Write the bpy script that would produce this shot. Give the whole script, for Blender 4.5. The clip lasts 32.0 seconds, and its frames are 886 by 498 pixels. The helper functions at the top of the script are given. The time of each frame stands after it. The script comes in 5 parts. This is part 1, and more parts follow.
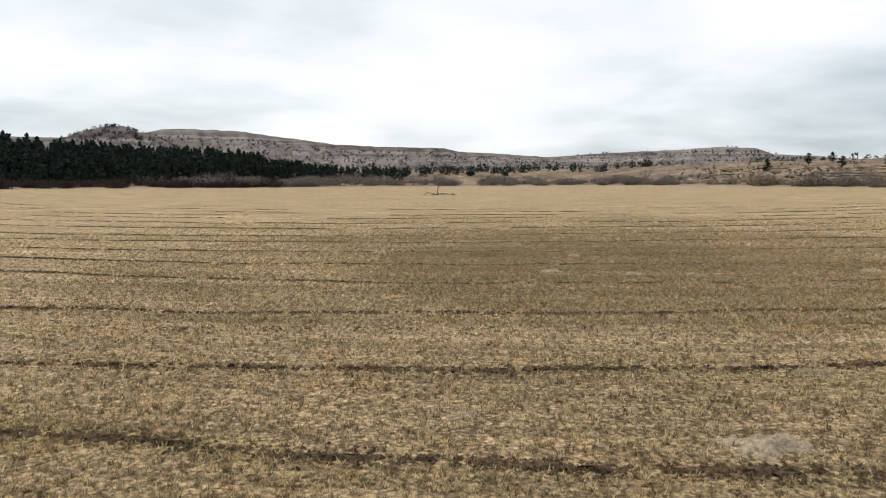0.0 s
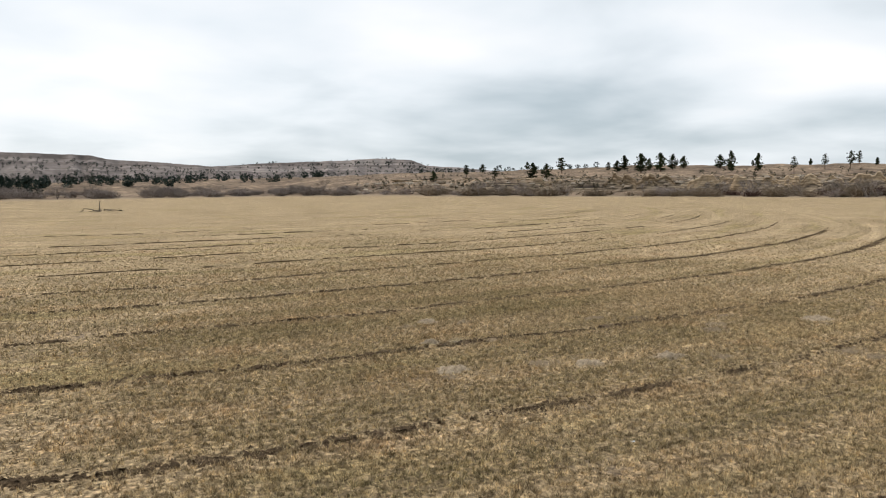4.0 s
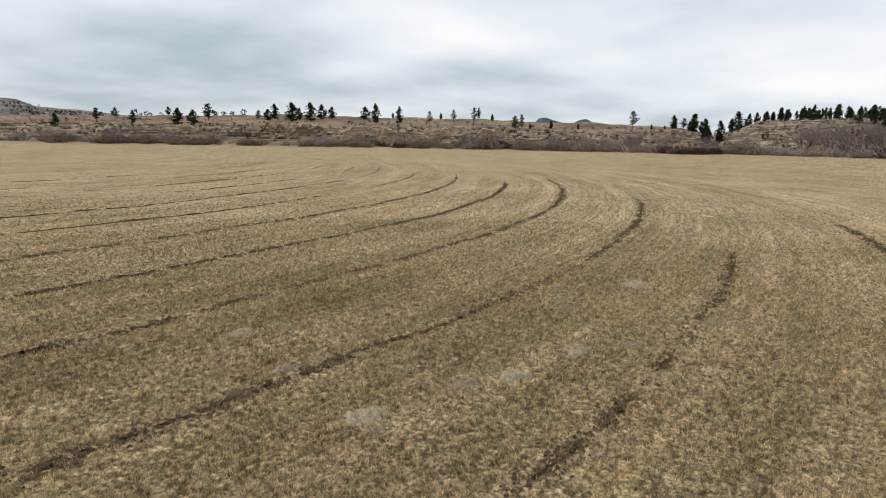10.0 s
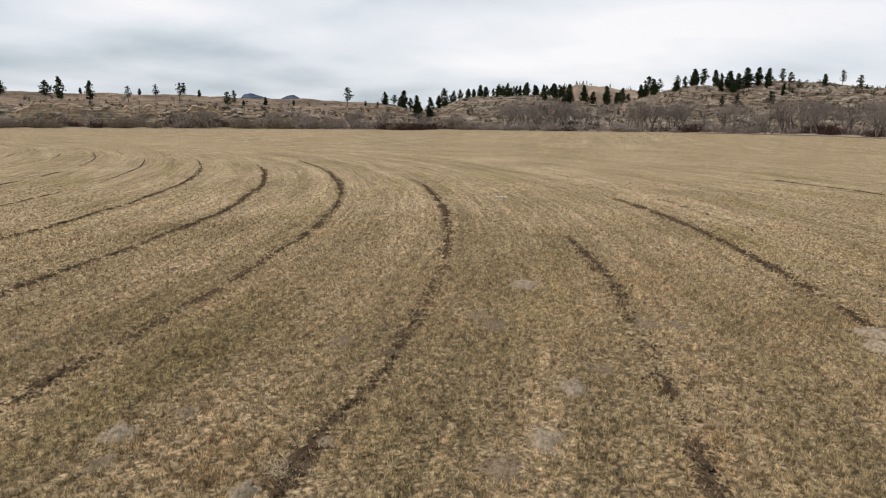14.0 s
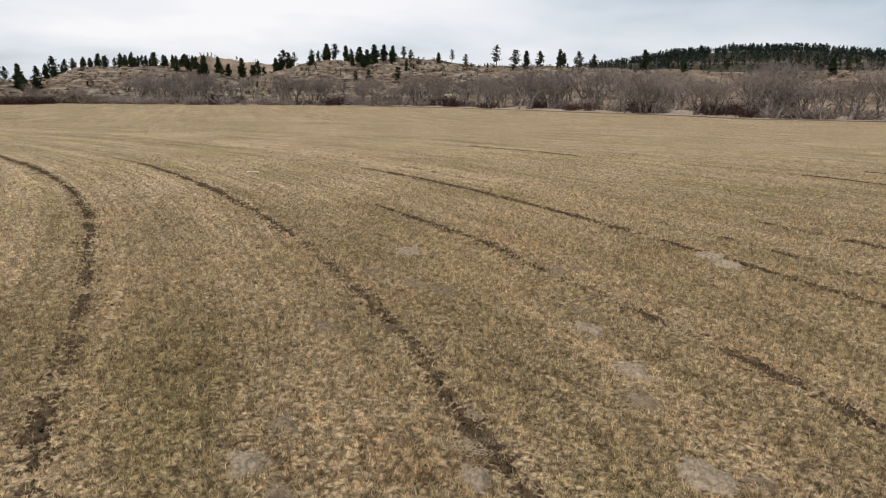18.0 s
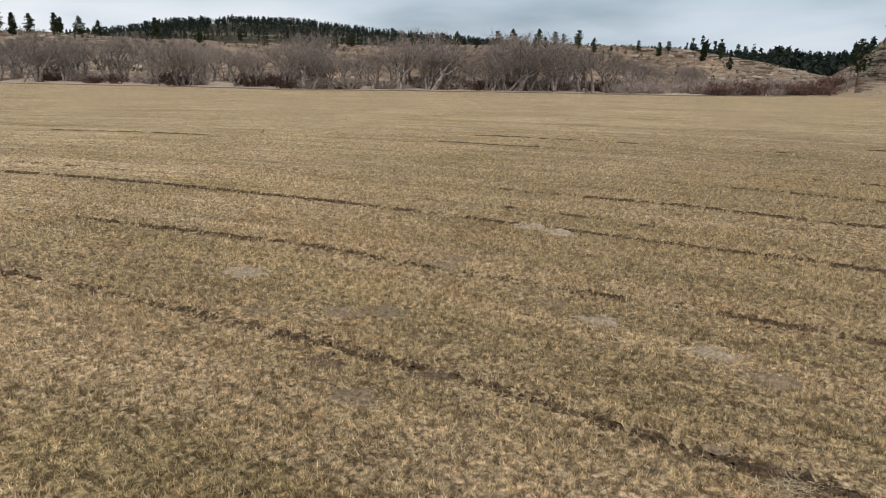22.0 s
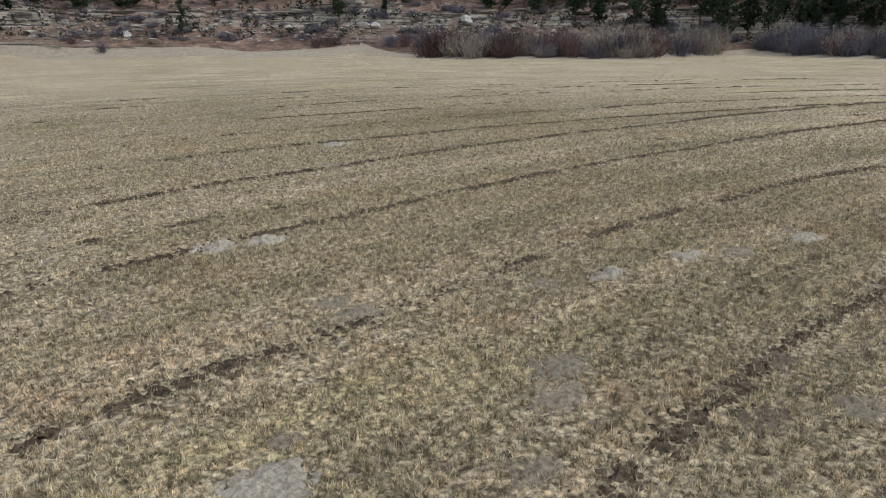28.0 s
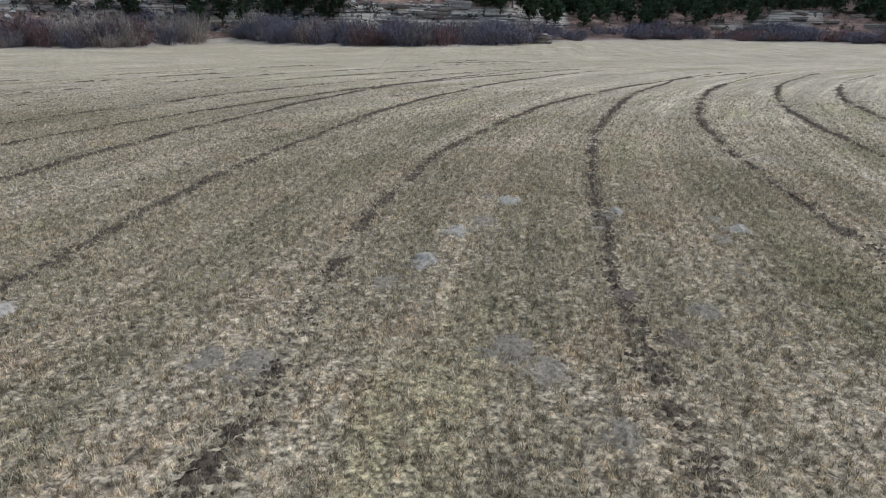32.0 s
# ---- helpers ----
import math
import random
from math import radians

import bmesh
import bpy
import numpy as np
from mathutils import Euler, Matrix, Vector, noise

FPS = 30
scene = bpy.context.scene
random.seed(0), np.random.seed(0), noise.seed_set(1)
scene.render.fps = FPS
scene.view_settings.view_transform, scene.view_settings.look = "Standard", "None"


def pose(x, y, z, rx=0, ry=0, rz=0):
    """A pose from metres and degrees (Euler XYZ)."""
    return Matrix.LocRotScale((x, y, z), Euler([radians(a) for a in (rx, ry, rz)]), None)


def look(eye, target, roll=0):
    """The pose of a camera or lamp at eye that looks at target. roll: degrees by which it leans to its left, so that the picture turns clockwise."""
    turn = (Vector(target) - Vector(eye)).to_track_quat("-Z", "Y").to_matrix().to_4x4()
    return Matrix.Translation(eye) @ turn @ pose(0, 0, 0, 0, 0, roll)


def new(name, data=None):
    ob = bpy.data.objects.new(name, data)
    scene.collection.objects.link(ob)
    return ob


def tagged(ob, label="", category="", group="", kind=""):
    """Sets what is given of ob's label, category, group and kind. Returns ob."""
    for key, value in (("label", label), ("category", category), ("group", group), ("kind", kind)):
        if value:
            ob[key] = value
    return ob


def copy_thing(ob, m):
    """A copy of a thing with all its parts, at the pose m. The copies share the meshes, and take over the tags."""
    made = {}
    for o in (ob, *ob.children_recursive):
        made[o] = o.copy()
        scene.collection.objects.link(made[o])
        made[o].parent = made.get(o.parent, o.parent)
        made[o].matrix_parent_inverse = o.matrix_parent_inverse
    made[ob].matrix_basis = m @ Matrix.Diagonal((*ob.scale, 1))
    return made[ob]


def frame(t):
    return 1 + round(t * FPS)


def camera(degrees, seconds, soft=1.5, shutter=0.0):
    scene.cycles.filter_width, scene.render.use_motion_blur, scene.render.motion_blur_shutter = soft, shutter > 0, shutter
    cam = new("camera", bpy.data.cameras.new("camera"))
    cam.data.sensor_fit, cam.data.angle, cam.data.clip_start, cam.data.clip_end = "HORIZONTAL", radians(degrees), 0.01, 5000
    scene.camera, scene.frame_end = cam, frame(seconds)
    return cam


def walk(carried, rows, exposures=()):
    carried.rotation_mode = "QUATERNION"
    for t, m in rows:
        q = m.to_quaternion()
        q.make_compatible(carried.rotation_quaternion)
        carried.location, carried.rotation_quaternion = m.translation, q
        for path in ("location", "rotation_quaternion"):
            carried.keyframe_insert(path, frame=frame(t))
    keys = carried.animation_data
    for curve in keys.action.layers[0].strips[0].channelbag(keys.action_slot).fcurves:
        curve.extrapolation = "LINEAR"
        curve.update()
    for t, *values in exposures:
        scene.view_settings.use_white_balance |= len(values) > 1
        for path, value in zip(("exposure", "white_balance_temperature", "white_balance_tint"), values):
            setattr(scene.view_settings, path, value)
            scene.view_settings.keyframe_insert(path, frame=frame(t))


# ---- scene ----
cam = camera(64.57, 32.0, 1.1)
EXPOSURES = ((0.0, 0.32, 6750, 13), (9.0, 0.16, 6550, 12), (13.0, 0.09, 6600, 14), (19.0, 0.07, 6600, 15), (21.0, 0.12, 6550, 15), (24.0, 0.16, 6250, 12), (26.0, 0.22, 5700, 12), (28.5, 0.3, 5250, 9), (32.0, 0.33, 4850, 11))
PATH = (
    (0.0, -6.90, -9.63, 4.93, 84.23, 0.10, -0.92),
    (0.5, -7.82, -6.95, 4.99, 84.32, 0.22, -4.09),
    (1.0, -8.57, -4.24, 5.05, 84.44, 0.21, -7.24),
    (1.5, -9.24, -1.56, 5.11, 84.53, 0.18, -10.40),
    (2.0, -9.77, 1.10, 5.17, 84.64, 0.07, -13.58),
    (2.5, -10.21, 3.43, 5.21, 84.72, 0.03, -16.87),
    (4.5, -10.41, 10.30, 5.55, 84.98, 0.44, -31.65),
    (5.0, -10.11, 11.52, 5.59, 85.04, 0.51, -35.68),
    (5.5, -9.85, 12.53, 5.60, 85.11, 0.43, -39.40),
    (6.0, -9.62, 13.35, 5.58, 84.75, 0.45, -43.07),
    (6.5, -9.56, 13.95, 5.57, 84.03, 0.38, -46.41),
    (7.0, -9.64, 14.44, 5.61, 83.46, 0.26, -48.90),
    (7.5, -9.87, 14.89, 5.66, 82.98, 0.10, -50.82),
    (8.0, -10.22, 15.36, 5.69, 82.52, -0.18, -52.39),
    (8.5, -10.61, 15.88, 5.73, 82.02, -0.39, -53.65),
    (9.0, -11.00, 16.48, 5.76, 81.56, -0.63, -54.72),
    (9.5, -11.35, 17.13, 5.80, 81.19, -0.70, -55.46),
    (10.0, -11.48, 17.84, 5.87, 80.92, -0.82, -56.14),
    (10.5, -11.34, 18.58, 5.93, 80.72, -0.80, -58.18),
    (11.0, -10.97, 19.41, 5.98, 80.55, -0.70, -61.41),
    (11.5, -10.55, 20.31, 6.05, 80.37, -0.62, -64.64),
    (12.0, -10.15, 21.22, 6.12, 80.23, -0.46, -67.54),
    (12.5, -9.86, 22.18, 6.20, 80.00, -0.38, -70.46),
    (13.0, -9.67, 23.19, 6.24, 79.80, -0.33, -73.39),
    (13.5, -9.59, 24.23, 6.26, 79.55, -0.34, -76.37),
    (14.0, -9.55, 25.25, 6.25, 79.26, -0.36, -79.35),
    (14.5, -9.64, 26.23, 6.20, 79.07, -0.37, -82.57),
    (16.5, -10.41, 30.68, 5.95, 78.18, -0.54, -97.53),
    (17.0, -10.13, 31.88, 5.90, 77.93, -0.60, -101.20),
    (17.5, -9.62, 33.09, 5.90, 77.70, -0.55, -104.93),
    (18.0, -8.85, 34.29, 5.95, 77.44, -0.59, -108.85),
    (18.5, -7.89, 35.49, 6.00, 77.17, -0.59, -113.10),
    (19.0, -6.86, 36.62, 6.03, 76.90, -0.66, -117.49),
    (19.5, -5.80, 37.62, 6.04, 76.78, -0.67, -122.27),
    (20.0, -4.75, 38.49, 6.00, 76.60, -0.71, -127.20),
    (20.5, -3.65, 39.26, 5.95, 76.45, -0.76, -132.21),
    (21.0, -2.41, 39.92, 5.90, 76.22, -0.72, -137.22),
    (21.5, -0.93, 40.42, 5.91, 75.89, -0.76, -142.24),
    (22.0, 0.75, 40.71, 5.90, 75.69, -0.84, -147.16),
    (22.5, 2.63, 40.82, 5.86, 75.43, -0.82, -152.32),
    (23.0, 4.61, 40.71, 5.84, 75.13, -0.66, -157.78),
    (23.5, 6.55, 40.38, 5.81, 74.81, -0.50, -163.50),
    (24.0, 8.39, 39.94, 5.77, 74.62, -0.31, -169.35),
    (24.5, 10.14, 39.43, 5.76, 74.40, -0.18, -175.52),
    (25.0, 11.78, 38.88, 5.75, 74.21, -0.16, -181.83),
    (25.5, 13.30, 38.30, 5.71, 74.02, -0.24, -188.97),
    (26.0, 14.70, 37.70, 5.69, 73.97, -0.06, -196.46),
    (26.5, 16.08, 37.07, 5.65, 73.78, -0.09, -203.63),
    (28.5, 21.08, 33.51, 5.63, 72.78, 0.32, -227.35),
    (29.0, 21.98, 32.61, 5.65, 72.61, 0.22, -232.79),
    (29.5, 22.70, 31.70, 5.68, 72.50, 0.13, -238.12),
    (30.0, 23.22, 30.84, 5.71, 72.42, 0.03, -243.57),
    (30.5, 23.52, 30.00, 5.73, 72.35, -0.17, -248.99),
    (31.0, 23.54, 29.18, 5.78, 72.29, -0.28, -253.94),
    (31.5, 23.32, 28.38, 5.79, 72.26, -0.38, -258.63),
    (32.0, 23.00, 27.58, 5.78, 72.22, -0.59, -262.92),
)
walk(cam, [(r[0], pose(*r[1:])) for r in PATH], EXPOSURES)

# ---- sky and sun: a bright overcast day ----
world = bpy.data.worlds.new("overcast_sky")
scene.world = world
world.use_nodes = True
wn, wl = world.node_tree.nodes, world.node_tree.links
wn.clear()
SUN_AZ, SUN_EL = radians(330), radians(48)


def wnode(kind, **vals):
    n = wn.new(kind)
    for k, val in vals.items():
        n.inputs[k].default_value = val
    return n


def wmath(op, a, b=0.0):
    n = wn.new("ShaderNodeMath")
    n.operation = op
    for i, s in enumerate((a, b)):
        if isinstance(s, (int, float)):
            n.inputs[i].default_value = s
        else:
            wl.new(s, n.inputs[i])
    return n.outputs[0]


sky = wn.new("ShaderNodeTexSky")
sky.sky_type, sky.sun_disc = "NISHITA", False
sky.sun_elevation, sky.sun_rotation = SUN_EL, SUN_AZ
sky_bg = wnode("ShaderNodeBackground", Strength=0.10)
wl.new(sky.outputs[0], sky_bg.inputs["Color"])
# cloud deck: a flat layer seen in perspective
tc = wn.new("ShaderNodeTexCoord")
sep = wn.new("ShaderNodeSeparateXYZ")
wl.new(tc.outputs["Generated"], sep.inputs[0])
up = wmath("ADD", wmath("MAXIMUM", sep.outputs[2], 0.0), 0.17)
flat = wn.new("ShaderNodeCombineXYZ")
wl.new(wmath("DIVIDE", sep.outputs[0], up), flat.inputs[0])
wl.new(wmath("DIVIDE", sep.outputs[1], up), flat.inputs[1])
big = wnode("ShaderNodeTexNoise", Scale=0.42, Detail=3.0, Roughness=0.45, Distortion=0.35)
small = wnode("ShaderNodeTexNoise", Scale=1.25, Detail=4.0, Roughness=0.5, Distortion=0.2)
wl.new(flat.outputs[0], big.inputs["Vector"])
wl.new(flat.outputs[0], small.inputs["Vector"])
# the deck thickens towards the south
deck = wmath("ADD", wmath("MULTIPLY", big.outputs[0], 0.72), wmath("MULTIPLY", small.outputs[0], 0.28))
cloud_ramp = wn.new("ShaderNodeValToRGB")
cloud_ramp.color_ramp.elements[0].position, cloud_ramp.color_ramp.elements[0].color = 0.36, (0.42, 0.505, 0.555, 1)
cloud_ramp.color_ramp.elements[1].position, cloud_ramp.color_ramp.elements[1].color = 0.62, (0.93, 0.95, 0.96, 1)
mid_stop = cloud_ramp.color_ramp.elements.new(0.49)
mid_stop.color = (0.72, 0.79, 0.835, 1)
wl.new(deck, cloud_ramp.inputs[0])
cloud_bg = wnode("ShaderNodeBackground", Strength=0.98)
thick = wn.new("ShaderNodeMapRange")
thick.interpolation_type = "SMOOTHSTEP"
for key, val in (("From Min", -0.1), ("From Max", -1.0), ("To Min", 0.0), ("To Max", 1.0)):
    thick.inputs[key].default_value = val
wl.new(sep.outputs[1], thick.inputs["Value"])
grey = wn.new("ShaderNodeMix")
grey.data_type, grey.blend_type = "RGBA", "MULTIPLY"
wl.new(thick.outputs[0], grey.inputs[0])
wl.new(cloud_ramp.outputs[0], grey.inputs[6])
grey.inputs[7].default_value = (0.71, 0.77, 0.815, 1)
wl.new(grey.outputs[2], cloud_bg.inputs["Color"])
sky_mix = wnode("ShaderNodeMixShader", Fac=0.92)
wl.new(sky_bg.outputs[0], sky_mix.inputs[1])
wl.new(cloud_bg.outputs[0], sky_mix.inputs[2])
wout = wn.new("ShaderNodeOutputWorld")
wl.new(sky_mix.outputs[0], wout.inputs[0])

sun_data = bpy.data.lights.new("sun", "SUN")
sun_data.energy, sun_data.angle, sun_data.color = 1.5, radians(22), (1.0, 0.95, 0.88)
sun = new("sun", sun_data)
sun.matrix_world = look((300 * math.sin(SUN_AZ), 300 * math.cos(SUN_AZ), 300 * math.tan(SUN_EL)), (0, 0, 0))


# ---- materials ----
class Mat:
    """Node material with short helpers."""

    def __init__(self, name, rough=0.9, spec=0.15):
        self.m = bpy.data.materials.new(name)
        self.m.use_nodes = True
        self.nt = self.m.node_tree
        self.b = self.nt.nodes["Principled BSDF"]
        self.b.inputs["Roughness"].default_value = rough
        self.b.inputs["Specular IOR Level"].default_value = spec
        self.geo = self.nt.nodes.new("ShaderNodeNewGeometry")

    def put(self, sock, val):
        if isinstance(val, (int, float)):
            sock.default_value = val
        elif isinstance(val, tuple):
            sock.default_value = val if len(val) != 3 or sock.type != "RGBA" else (*val, 1)
        else:
            self.nt.links.new(val, sock)

    def math(self, op, a, b=0.0, clamp=False):
        n = self.nt.nodes.new("ShaderNodeMath")
        n.operation, n.use_clamp = op, clamp
        self.put(n.inputs[0], a)
        self.put(n.inputs[1], b)
        return n.outputs[0]

    def scaled(self, x, y, z, vec=None):
        n = self.nt.nodes.new("ShaderNodeVectorMath")
        n.operation = "MULTIPLY"
        self.put(n.inputs[0], vec or self.geo.outputs["Position"])
        n.inputs[1].default_value = (x, y, z)
        return n.outputs[0]

    def noise(self, scale, detail=4.0, rough=0.55, vec=None, distort=0.0):
        n = self.nt.nodes.new("ShaderNodeTexNoise")
        self.put(n.inputs["Vector"], vec or self.geo.outputs["Position"])
        n.inputs["Scale"].default_value, n.inputs["Detail"].default_value = scale, detail
        n.inputs["Roughness"].default_value, n.inputs["Distortion"].default_value = rough, distort
        return n.outputs[0]

    def ramp(self, fac, *stops):
        n = self.nt.nodes.new("ShaderNodeValToRGB")
        e = n.color_ramp.elements
        e[0].position, e[1].position = stops[0][0], stops[-1][0]
        e[0].color, e[1].color = (*stops[0][1], 1), (*stops[-1][1], 1)
        for p, c in stops[1:-1]:
            e.new(p).color = (*c, 1)
        self.put(n.inputs[0], fac)
        return n.outputs[0]

    def span(self, fac, lo, hi):
        n = self.nt.nodes.new("ShaderNodeMapRange")
        n.interpolation_type = "SMOOTHSTEP"
        self.put(n.inputs["Value"], fac)
        n.inputs["From Min"].default_value, n.inputs["From Max"].default_value = lo, hi
        return n.outputs[0]

    def mix(self, fac, a, b, kind="MIX"):
        n = self.nt.nodes.new("ShaderNodeMix")
        n.data_type, n.blend_type = "RGBA", kind
        self.put(n.inputs[0], fac)
        self.put(n.inputs[6], a)
        self.put(n.inputs[7], b)
        return n.outputs[2]

    def done(self, color, height=None, strength=0.4, dist=0.05):
        self.put(self.b.inputs["Base Color"], color)
        if height is not None:
            n = self.nt.nodes.new("ShaderNodeBump")
            n.inputs["Strength"].default_value, n.inputs["Distance"].default_value = strength, dist
            self.put(n.inputs["Height"], height)
            self.put(self.b.inputs["Normal"], n.outputs[0])
        return self.m


# mowing lanes: arcs of one radius, shifted along y
LANE_R, LANE_X = 136.0, 6.0


def lane_coord(M):
    """Vector (along, across) that follows the curved mowing lanes."""
    s = M.nt.nodes.new("ShaderNodeSeparateXYZ")
    M.put(s.inputs[0], M.geo.outputs["Position"])
    dx = M.math("MINIMUM", M.math("ABSOLUTE", M.math("SUBTRACT", s.outputs[0], LANE_X)), 132.0)
    sag = M.math("SUBTRACT", LANE_R, M.math("SQRT", M.math("SUBTRACT", LANE_R ** 2, M.math("MULTIPLY", dx, dx))))
    c = M.nt.nodes.new("ShaderNodeCombineXYZ")
    M.put(c.inputs[0], s.outputs[0])
    M.put(c.inputs[1], M.math("SUBTRACT", s.outputs[1], sag))
    return c.outputs[0]


def field_tone(M, lane):
    """0 = olive regrowth, 1 = bleached straw; patches and lanes."""
    bands = M.noise(1.0, 3.0, 0.55, M.scaled(0.018, 0.42, 1, lane))
    patch = M.noise(0.09, 5.0, 0.6)
    tone = M.math("ADD", M.math("MULTIPLY", bands, 0.55), M.math("MULTIPLY", patch, 0.45))
    # strips where the swath lay longer and bleached
    s = M.nt.nodes.new("ShaderNodeSeparateXYZ")
    M.put(s.inputs[0], lane)
    ragged = M.math("MULTIPLY", M.math("SUBTRACT", M.noise(0.5, 4.0, 0.65), 0.5), 1.6)
    for k, half in ((11.6, 1.7), (21.7, 0.55), (25.9, 0.45), (32.2, 0.6), (40.4, 0.7)):
        off = M.math("ADD", M.math("ABSOLUTE", M.math("SUBTRACT", s.outputs[1], k)), ragged)
        tone = M.math("ADD", tone, M.math("MULTIPLY", M.span(off, half + 0.5, half * 0.4), 0.09))
    return tone


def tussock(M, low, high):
    """Tone from tuft to tuft, in drill rows, about a hand and a half across; shade in the gaps is put into the colour.
    """
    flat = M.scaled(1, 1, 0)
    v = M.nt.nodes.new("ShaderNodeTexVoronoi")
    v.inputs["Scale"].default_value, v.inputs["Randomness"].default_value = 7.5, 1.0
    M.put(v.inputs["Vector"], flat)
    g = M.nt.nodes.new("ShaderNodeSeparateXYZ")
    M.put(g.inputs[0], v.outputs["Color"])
    # darker towards each tuft's outline: the gap's shade as colour
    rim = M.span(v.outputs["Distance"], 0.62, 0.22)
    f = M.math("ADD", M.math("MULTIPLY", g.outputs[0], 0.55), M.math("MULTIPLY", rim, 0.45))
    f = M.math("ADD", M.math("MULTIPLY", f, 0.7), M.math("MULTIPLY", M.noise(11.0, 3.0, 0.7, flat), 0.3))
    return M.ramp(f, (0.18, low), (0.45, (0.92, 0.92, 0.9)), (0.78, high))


def mat_field():
    M = Mat("stubble_field", 0.95, 0.08)
    lane = lane_coord(M)
    tone = field_tone(M, lane)
    straw = M.ramp(tone, (0.36, (0.325, 0.252, 0.158)), (0.5, (0.425, 0.329, 0.212)), (0.64, (0.525, 0.408, 0.272)))
    thatch = M.ramp(tone, (0.36, (0.225, 0.173, 0.106)), (0.5, (0.30, 0.229, 0.144)), (0.64, (0.385, 0.293, 0.192)))
    # darker thatch near two spots, blending into paler straw further out
    far = []
    for spot_xy in ((6, 27, 0), (-5, -4, 0)):
        off = M.nt.nodes.new("ShaderNodeVectorMath")
        off.operation = "DISTANCE"
        M.put(off.inputs[0], M.geo.outputs["Position"])
        off.inputs[1].default_value = spot_xy
        far.append(off.outputs["Value"])
    fade = M.span(M.math("ADD", M.math("MINIMUM", far[0], M.math("SUBTRACT", far[1], 12.0)), M.math("MULTIPLY", M.noise(0.12, 4.0), 30.0)), 14.0, 62.0)
    straw = M.mix(fade, thatch, straw)
    fine = M.noise(9.0, 7.0, 0.8)
    clump = M.noise(1.3, 5.0, 0.72, M.scaled(0.8, 1.25, 1, lane))
    rows = M.noise(1.0, 4.0, 0.6, M.scaled(0.10, 2.6, 1, lane))
    # fine straw grain; its dark lows also carry shade between blades
    c = M.mix(0.85, straw, M.ramp(fine, (0.38, (0.16, 0.135, 0.11)), (0.49, (0.9, 0.88, 0.85)), (0.60, (1.75, 1.7, 1.6))), "MULTIPLY")
    c = M.mix(0.2, c, M.ramp(clump, (0.36, (0.40, 0.38, 0.35)), (0.5, (1.0, 1.0, 1.0)), (0.64, (1.55, 1.5, 1.42))), "MULTIPLY")
    c = M.mix(0.55, c, M.ramp(rows, (0.36, (0.55, 0.54, 0.5)), (0.6, (1.3, 1.28, 1.22))), "MULTIPLY")
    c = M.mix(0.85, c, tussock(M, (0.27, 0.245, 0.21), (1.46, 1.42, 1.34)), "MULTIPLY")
    rust = M.span(M.noise(0.25, 6.0, 0.7), 0.52, 0.70)
    c = M.mix(M.math("MULTIPLY", rust, 0.28), c, M.mix(1.0, c, (1.08, 0.80, 0.62), "MULTIPLY"))
    olive = M.span(M.noise(1.0, 4.0, 0.6, M.scaled(0.05, 0.22, 1, lane)), 0.52, 0.66)
    c = M.mix(M.math("MULTIPLY", olive, 0.6), c, M.mix(1.0, c, (0.76, 0.80, 0.56), "MULTIPLY"))
    bare = M.span(M.noise(0.35, 5.0, 0.65), 0.60, 0.72)
    c = M.mix(M.math("MULTIPLY", bare, 0.5), c, (0.225, 0.18, 0.148))
    return M.done(c, fine, 0.6, 0.06)


def mat_grass():
    M = Mat("grass_blades", 0.8, 0.2)
    tone = field_tone(M, lane_coord(M))
    isl = M.geo.outputs["Random Per Island"]
    dry = M.ramp(isl, (0.0, (0.10, 0.07, 0.038)), (0.3, (0.41, 0.302, 0.167)), (0.7, (0.68, 0.52, 0.312)), (1.0, (0.84, 0.69, 0.455)))
    green = M.ramp(isl, (0.0, (0.11, 0.092, 0.046)), (0.4, (0.335, 0.266, 0.134)), (0.75, (0.56, 0.44, 0.242)), (1.0, (0.76, 0.62, 0.375)))
    c = M.mix(M.span(tone, 0.34, 0.60), green, dry)
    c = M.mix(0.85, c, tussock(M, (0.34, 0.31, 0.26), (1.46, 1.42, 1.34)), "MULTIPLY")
    rust = M.span(M.noise(0.25, 6.0, 0.7), 0.52, 0.70)
    c = M.mix(M.math("MULTIPLY", rust, 0.28), c, M.mix(1.0, c, (1.08, 0.80, 0.62), "MULTIPLY"))
    return M.done(c)


def mat_soil(name, dark, light):
    M = Mat(name, 0.97, 0.05)
    n = M.noise(9.0, 7.0, 0.78)
    n2 = M.noise(0.9, 3.0, 0.6)
    c = M.mix(M.span(n, 0.35, 0.66), dark, light)
    c = M.mix(0.4, c, M.ramp(n2, (0.35, (0.6, 0.58, 0.56)), (0.65, (1.25, 1.22, 1.18))), "MULTIPLY")
    return M.done(c, n, 0.7, 0.04)


